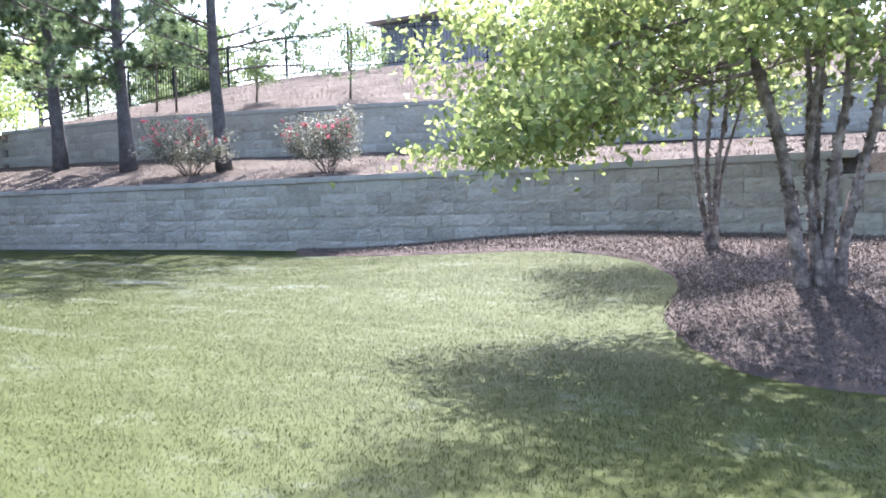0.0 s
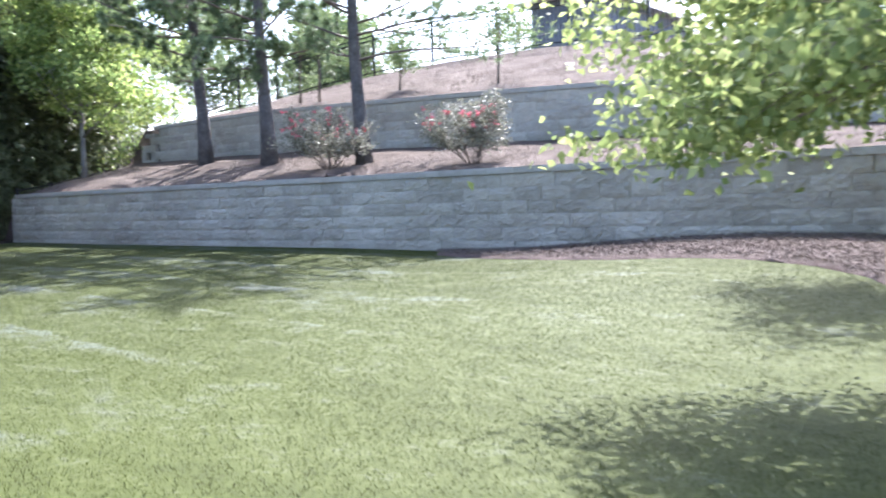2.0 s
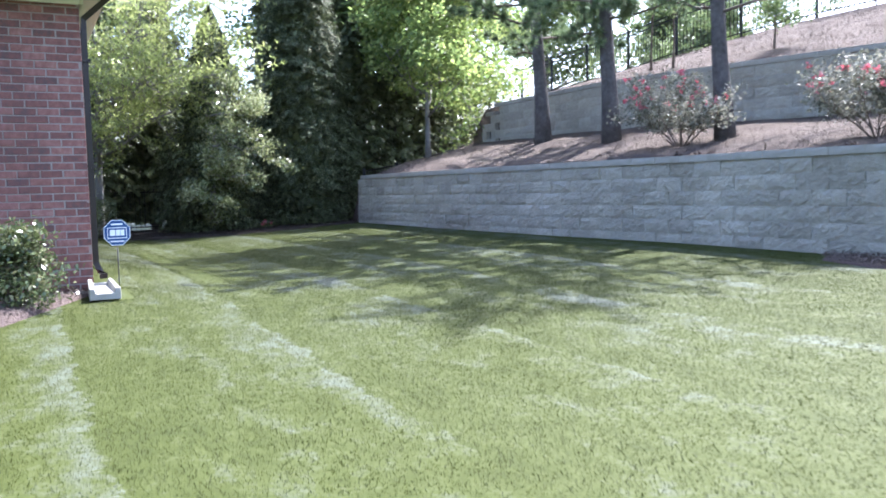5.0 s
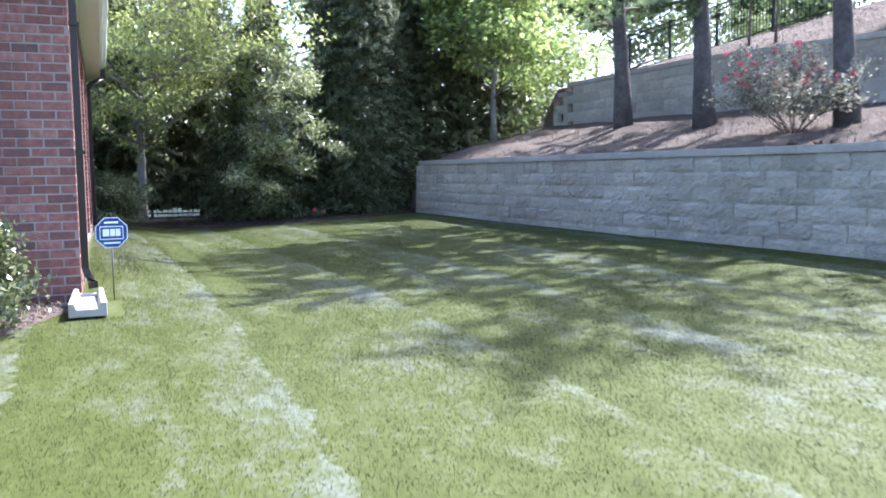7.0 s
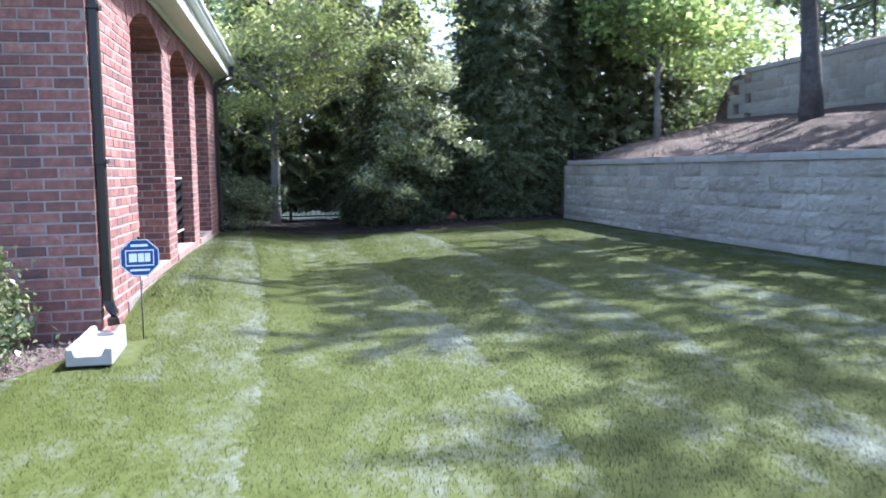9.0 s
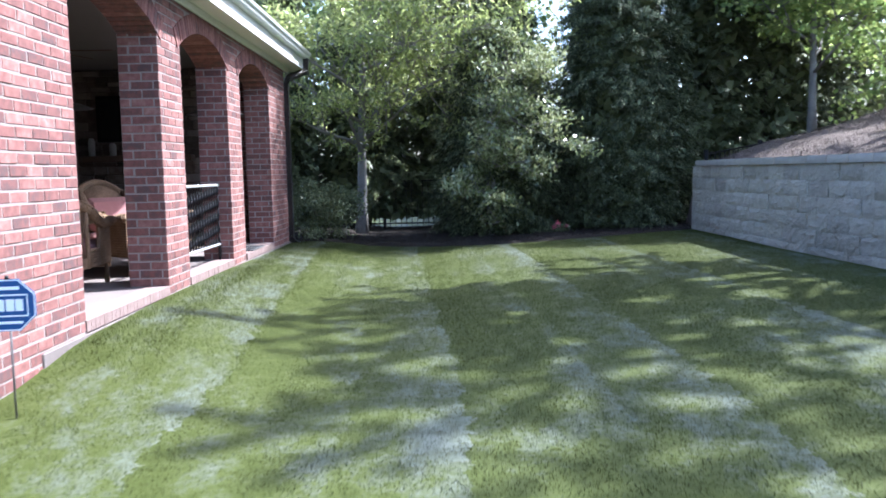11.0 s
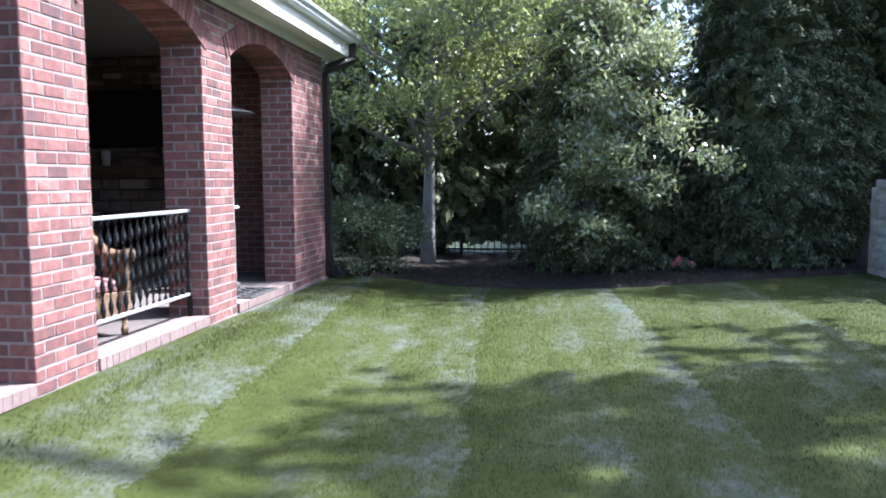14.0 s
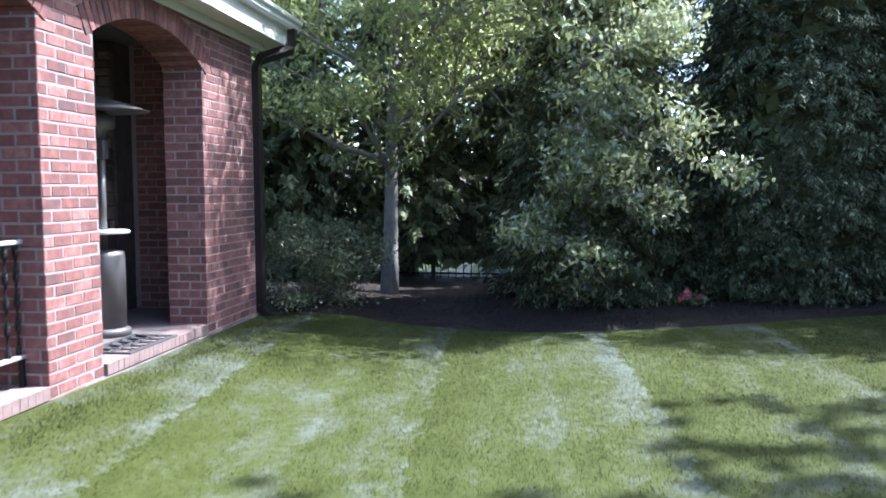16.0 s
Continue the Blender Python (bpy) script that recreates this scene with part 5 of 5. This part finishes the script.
def wicker_chair(m, label):
    """A deep wicker armchair, front towards +x of its own axes."""
    root = thing("wicker_chair", label, "armchair", "wicker chairs on the porch")
    root.matrix_basis = m
    W, D = 0.42, 0.44

    def rim(side):
        pts = []
        for i in range(13):
            f = i / 12
            x = -D + 0.95 * f
            z = 0.85 - 0.26 * sstep(0.0, 0.75, f) + (0.02 if f > 0.9 else 0)
            y = side * (W * (0.72 + 0.36 * sstep(0, 0.4, f)))
            pts.append(((x, y, float(z)), 0.042))
        return pts
    for s in (-1, 1):
        path = rim(s)
        tubes("arm", [path], M_WICKER, root, "thick rolled wicker arm", sides=9)
        braid = []
        for turn in (0, 1.57, 3.14, 4.71):
            strand = []
            for k in range(73):
                f = k / 6
                q, r = path[min(12, int(f))][0], path[min(12, int(f) + 1)][0]
                g = f - int(f)
                a = turn + k * 0.55
                strand.append(((q[0] * (1 - g) + r[0] * g, q[1] * (1 - g) + r[1] * g + 0.043 * math.cos(a), q[2] * (1 - g) + r[2] * g + 0.043 * math.sin(a)), 0.011))
            braid.append(strand)
        tubes("arm_braid", braid, M_WICKER, root, "braided strands round the arm", sides=4)
        lattice = []
        for k in range(-3, 12):
            for lean_x in (-0.2, 0.2):
                x0 = -D + 0.02 + k * 0.05
                x1 = x0 + lean_x
                if -D - 0.02 <= x0 <= -0.12 and -D - 0.02 <= x1 <= -0.08:
                    zt = 0.85 - 0.26 * float(sstep(0.0, 0.75, (x1 + D) / 0.95)) - 0.03
                    lattice.append([((x0, s * W, 0.26), 0.007), ((x1, s * W * 0.98, zt), 0.007)])
        tubes("side_weave", lattice, M_WICKER, root, "open diamond wicker lattice", sides=4)["kind"] = "stuff"
        part("side_panel", boxes((0.16, D + 0.05, s * W - 0.012, s * W + 0.012, 0.2, 0.6), (-0.13, 0.16, s * W - 0.011, s * W + 0.011, 0.2, 0.36), (-0.13, 0.16, s * W - 0.011, s * W + 0.011, 0.6, 0.68), (-D, -0.13, s * W - 0.012, s * W + 0.012, 0.2, 0.3), bevel=0.005), M_WICKER, root, "tightly woven side with a window")
        strands = [[((0.17, s * (W + 0.013), z), 0.01), ((D + 0.05, s * (W + 0.013), z), 0.01)] for z in np.arange(0.22, 0.6, 0.026)]
        strands += [[((-0.13, s * (W + 0.012), z), 0.01), ((0.17, s * (W + 0.012), z), 0.01)] for z in np.arange(0.22, 0.36, 0.026)]
        tubes("side_webbing", strands, M_WICKER, root, sides=4)["kind"] = "stuff"
        frame_loop = [((x, s * (W + 0.012), z), 0.015) for x, z in ((-0.13, 0.36), (0.16, 0.36), (0.165, 0.5), (0.14, 0.62), (-0.11, 0.64), (-0.13, 0.5), (-0.13, 0.36))]
        tubes("window_rim", [frame_loop], M_WICKER, root, sides=6)
        tubes("arm_post", [[((-0.15, s * (W + 0.01), 0.2), 0.02), ((-0.15, s * W * 1.03, 0.74), 0.02)]], M_WICKER, root, sides=6)
    top = []
    for i in range(11):
        a = -1 + 2 * i / 10
        top.append(((-D - 0.02 - 0.06 * (1 - a * a), a * W * 0.72, 0.85 + 0.13 * (1 - a * a)), 0.042))
    tubes("back_rim", [top], M_WICKER, root, "rolled wicker back rim", sides=9)
    V, F = [], []
    for i in range(11):
        a = -1 + 2 * i / 10
        (x, y, z), _ = top[i]
        for f in (0, 0.5, 1):
            V.append((x * (1 - f) + (-D + 0.12) * f, y * (1 + 0.25 * f), z * (1 - f) + 0.22 * f))
        if i:
            for k in range(2):
                F.append((3 * i - 3 + k, 3 * i + k, 3 * i + k + 1, 3 * i - 2 + k))
    back = piece("back", mesh_of("back", V, F, M_WICKER, True), root, "tightly woven wicker back")
    weave = []
    for k in range(1, 15):
        f = k / 15
        weave.append([((V[3 * i][0] * (1 - f) + V[3 * i + 2][0] * f - 0.028, V[3 * i][1] * (1 - f) + V[3 * i + 2][1] * f, V[3 * i][2] * (1 - f) + V[3 * i + 2][2] * f), 0.011) for i in range(11)])
    for i in range(11):
        weave.append([((V[3 * i + k][0] - 0.03, V[3 * i + k][1], V[3 * i + k][2]), 0.012) for k in range(3)])
    tubes("back_weave", weave, M_WICKER, root, "raised woven strands", sides=5)["kind"] = "stuff"
    sol = back.modifiers.new("thick", "SOLIDIFY")
    sol.thickness = 0.025
    part("seat", boxes((-D + 0.06, D + 0.06, -W, W, 0.2, 0.3), bevel=0.02), M_WICKER, root, "woven seat frame")
    part("skirt", boxes((D + 0.05, D + 0.075, -W, W, 0.15, 0.34), bevel=0.008), M_WICKER, root)
    part("cushion", boxes((-D + 0.12, D + 0.04, -W + 0.05, W - 0.05, 0.305, 0.44), bevel=0.045), M_CUSHION, root, "dusty pink seat cushion")
    c = part("back_cushion", boxes((-0.08, 0.08, -W + 0.08, W - 0.08, 0, 0.38), bevel=0.06), M_CUSHION, root, "dusty pink back cushion")
    c.matrix_basis = pose(-D + 0.24, 0, 0.44, 0, -14, 0)
    for x, y in ((-D + 0.1, -W + 0.03), (-D + 0.1, W - 0.03), (D + 0.03, -W + 0.03), (D + 0.03, W - 0.03)):
        leg = tubes("leg", [[((x, y, 0.3), 0.024), ((x, y, 0.06), 0.02), ((x, y, 0.05), 0.03), ((x, y, 0.0), 0.024)]], M_WICKER, root, sides=8)
    return root


wicker_chair(pose(-17.5, 2.4, FLOOR - 0.008, 0, 0, 184), "tan wicker armchair with dusty pink cushions on the porch")
wicker_chair(pose(-18.75, 1.55, FLOOR - 0.008, 0, 0, 20), "tan wicker armchair beside the brick pier")
wicker_chair(pose(-19.0, 2.62, FLOOR - 0.008, 0, 0, 60), "tan wicker armchair behind the iron railing")

table = thing("play_table", "small white plastic table with turquoise legs", "table", at=(-16.1, 2.95, FLOOR - 0.008))
part("top", boxes((-0.3, 0.3, -0.25, 0.25, 0.42, 0.5), bevel=0.025), M_WHITE, table, "white rounded top")
for x, y in ((-0.24, -0.19), (-0.24, 0.19), (0.24, -0.19), (0.24, 0.19)):
    tubes("leg", [[((x * 1.08, y * 1.08, 0.0), 0.045), ((x * 1.05, y * 1.05, 0.05), 0.036), ((x, y, 0.43), 0.046)]], M_TEAL, table, "turquoise leg", sides=10)


def patio_heater(x, y):
    root = thing("patio_heater", "silver upright patio heater with a wide hood", "patio heater", "patio heaters", at=(x, y, FLOOR - 0.006))
    tubes("base", [[((0, 0, 0), 0.2), ((0, 0, 0.05), 0.2), ((0, 0, 0.07), 0.17)]], M_STEEL, root, sides=20)
    body = tubes("tank_housing", [[((0, 0, 0.07), 0.165), ((0, 0, 0.68), 0.165), ((0, 0, 0.715), 0.155), ((0, 0, 0.73), 0.1)]], M_STEEL, root, "hammered metal cylinder", sides=24)
    tubes("shelf", [[((0, 0, 0.87), 0.21), ((0, 0, 0.89), 0.215), ((0, 0, 0.9), 0.2)]], M_SIGNWHITE, root, "pale round shelf", sides=24)
    tubes("pole", [[((0, 0, 0.72), 0.03), ((0, 0, 1.5), 0.03)]], M_STEEL, root, sides=12)
    part("control_box", boxes((-0.045, 0.045, -0.045, 0.045, 1.5, 1.66), bevel=0.008), M_STEEL, root)
    tubes("burner", [[((0, 0, 1.66), 0.03), ((0, 0, 1.74), 0.05), ((0, 0, 1.76), 0.12), ((0, 0, 1.86), 0.12), ((0, 0, 1.88), 0.06), ((0, 0, 1.92), 0.02)]], M_STEEL, root, "mesh burner", sides=18)
    tubes("hood", [[((0, 0, 1.9), 0.4), ((0, 0, 1.905), 0.405), ((0, 0, 1.96), 0.25), ((0, 0, 2.0), 0.1), ((0, 0, 2.02), 0.03)]], M_STEEL, root, "wide shallow metal hood", sides=28)
    return root


patio_heater(-21.85, 2.88)
patio_heater(-20.3, 1.35)

fan = thing("ceiling_fan", "dark ceiling fan on a short rod", "ceiling fan", at=(-18.7, 2.0, 3.18))
tubes("rod", [[((0, 0, 0), 0.06), ((0, 0, -0.03), 0.015), ((0, 0, -0.3), 0.015)]], M_IRON, fan, sides=10)
tubes("motor", [[((0, 0, -0.28), 0.05), ((0, 0, -0.31), 0.12), ((0, 0, -0.4), 0.12), ((0, 0, -0.44), 0.06)]], M_IRON, fan, sides=16)
for k in range(5):
    b = part("blade", boxes((0.12, 0.66, -0.07, 0.07, -0.37, -0.358), bevel=0.004), M_WOODDARK, fan, "dark timber blade")
    b.matrix_basis = pose(0, 0, 0, 0, 0, 72 * k + 20) @ pose(0, 0, 0, 8, 0, 0)
downlight = thing("ceiling_light", "white square ceiling panel on the porch", "ceiling light", at=(-16.9, 2.2, 3.165))
part("trim", boxes((-0.2, 0.2, -0.2, 0.2, 0, 0.014), bevel=0.004), M_SIGNWHITE, downlight)

rug = thing("door_mat", "dark openwork rubber door mat on the porch edge", "door mat", at=(-21.42, 3.33, FLOOR - 0.006))
part("border", boxes((-0.4, 0.4, 0.17, 0.2, 0, 0.018), (-0.4, 0.4, -0.2, -0.17, 0, 0.018), (-0.4, -0.37, -0.17, 0.17, 0, 0.018), (0.37, 0.4, -0.17, 0.17, 0, 0.018)), M_MAT, rug)
for i in range(5):
    for j in range(2):
        ring = [(((-0.3 + 0.15 * i) + 0.07 * math.cos(a), -0.085 + 0.17 * j + 0.075 * math.sin(a), 0.009), 0.011) for a in np.linspace(0, 2 * math.pi, 13)]
        tubes("scroll", [ring], M_MAT, rug, sides=5)


# ---- by the corner of the house ----
splash = thing("splash_block", "pale concrete splash block under the downspout", "splash block", at=(-13.64, 3.58, gz(-13.64, 3.58)))
bm = bmesh.new()
L, W = 0.31, 0.14
prof = [(-W, 0), (W, 0), (W, 0.13), (W - 0.045, 0.13), (W - 0.06, 0.075), (-W + 0.06, 0.075), (-W + 0.045, 0.13), (-W, 0.13)]
rings = []
for x, wide, tall in ((-L, 0.85, 1.25), (L, 1.05, 0.9)):
    rings.append([bm.verts.new((x, y * wide, z * tall)) for y, z in prof])
n = len(prof)
for k in range(n):
    bm.faces.new((rings[0][k], rings[1][k], rings[1][(k + 1) % n], rings[0][(k + 1) % n]))
bm.faces.new(rings[0]), bm.faces.new(rings[1][::-1])
box(bm, -L - 0.001, -L + 0.05, -W * 0.84, W * 0.84, 0.0, 0.12)
bmesh.ops.recalc_face_normals(bm, faces=bm.faces[:])
bmesh.ops.bevel(bm, geom=[e for e in bm.edges if e.calc_face_angle(0) > 0.6], offset=0.007, segments=1, affect="EDGES")
part("tray", bm, M_CONCRETE, splash)

sign = thing("yard_sign", "blue octagonal yard sign with white bars on a thin stake", "yard sign", at=(-14.12, 3.79, gz(-14.12, 3.79)), turn=8)
ZS = 0.803 - gz(-14.12, 3.79)


def octagon(r, x0, x1, hole=0.0):
    bm = bmesh.new()
    out = [(math.cos(a) * r, math.sin(a) * r) for a in [math.pi / 8 + k * math.pi / 4 for k in range(8)]]
    if hole:
        inn = [(y * hole, z * hole) for y, z in out]
        a0 = [bm.verts.new((x1, y, z + ZS)) for y, z in out]
        b0 = [bm.verts.new((x1, y, z + ZS)) for y, z in inn]
        a1 = [bm.verts.new((x0, y, z + ZS)) for y, z in out]
        b1 = [bm.verts.new((x0, y, z + ZS)) for y, z in inn]
        for k in range(8):
            j = (k + 1) % 8
            bm.faces.new((a0[k], a0[j], b0[j], b0[k])), bm.faces.new((a1[j], a1[k], b1[k], b1[j]))
            bm.faces.new((a0[j], a0[k], a1[k], a1[j])), bm.faces.new((b0[k], b0[j], b1[j], b1[k]))
        return bm
    a = [bm.verts.new((x0, y, z + ZS)) for y, z in out]
    b = [bm.verts.new((x1, y, z + ZS)) for y, z in out]
    bm.faces.new(a[::-1]), bm.faces.new(b)
    for k in range(8):
        bm.faces.new((a[k], a[(k + 1) % 8], b[(k + 1) % 8], b[k]))
    return bm


part("plate", octagon(0.15, -0.004, 0.004), M_SIGN, sign, "blue octagonal plate")
part("edge_line", octagon(0.147, 0.0042, 0.0055, 0.955), M_SIGNWHITE, sign, "thin white outline")
part("panel_line", boxes((0.0042, 0.0056, -0.1, 0.1, ZS + 0.05, ZS + 0.058), (0.0042, 0.0056, -0.1, 0.1, ZS - 0.062, ZS - 0.054), (0.0042, 0.0056, -0.1, -0.094, ZS - 0.054, ZS + 0.05), (0.0042, 0.0056, 0.094, 0.1, ZS - 0.054, ZS + 0.05)), M_SIGNWHITE, sign, "white frame")
for y0, y1, z0, z1 in ((-0.075, -0.02, -0.032, 0.032), (-0.012, 0.03, -0.032, 0.032), (0.036, 0.075, -0.032, 0.032), (-0.06, 0.06, 0.082, 0.1), (-0.07, 0.07, -0.1, -0.086)):
    bm = boxes((0.0042, 0.0058, y0, y1, ZS + z0, ZS + z1))
    part("bar", bm, M_SIGNWHITE, sign, "white bar")
tubes("stake", [[((-0.008, 0, -0.1), 0.006), ((-0.008, 0, ZS), 0.006)]], M_STEEL, sign, "thin metal stake", sides=6)
tubes("knob", [[((0, 0, ZS + 0.138), 0.012), ((0, 0, ZS + 0.158), 0.01)]], M_IRON, sign, sides=8)

broadleaf("small glossy shrub against the brick corner", (-13.42, 2.74, gz(-13.42, 2.74)), 0.7, 0.025, 130, M_HOLLY, 26, 0.09, (0.06, 0.032), M_TWIG, 0.05, 12, 0.7, (0, 0), 0.62, category="shrub", depth=1, name="shrub")
for k, (x, y) in enumerate([(-13.9, 10.98 + 0.42), (-13.55, 11.05 + 0.42), (-11.2, 11.85)]):
    y = float(wall_y(x)) + 0.32
    cone = thing("pine_cone", "brown pine cone on the edge of the straw", "pine cone", "pine cones", at=(x, y, bz(x, y) + 0.045))
    nr = np.random.default_rng(200 + k)
    leaves("scale", nr.normal(0, 0.022, (60, 3)) * np.array([1.4, 1, 1]), 0.05, 0.03, M_CONE, nr, cone, up=0.1)
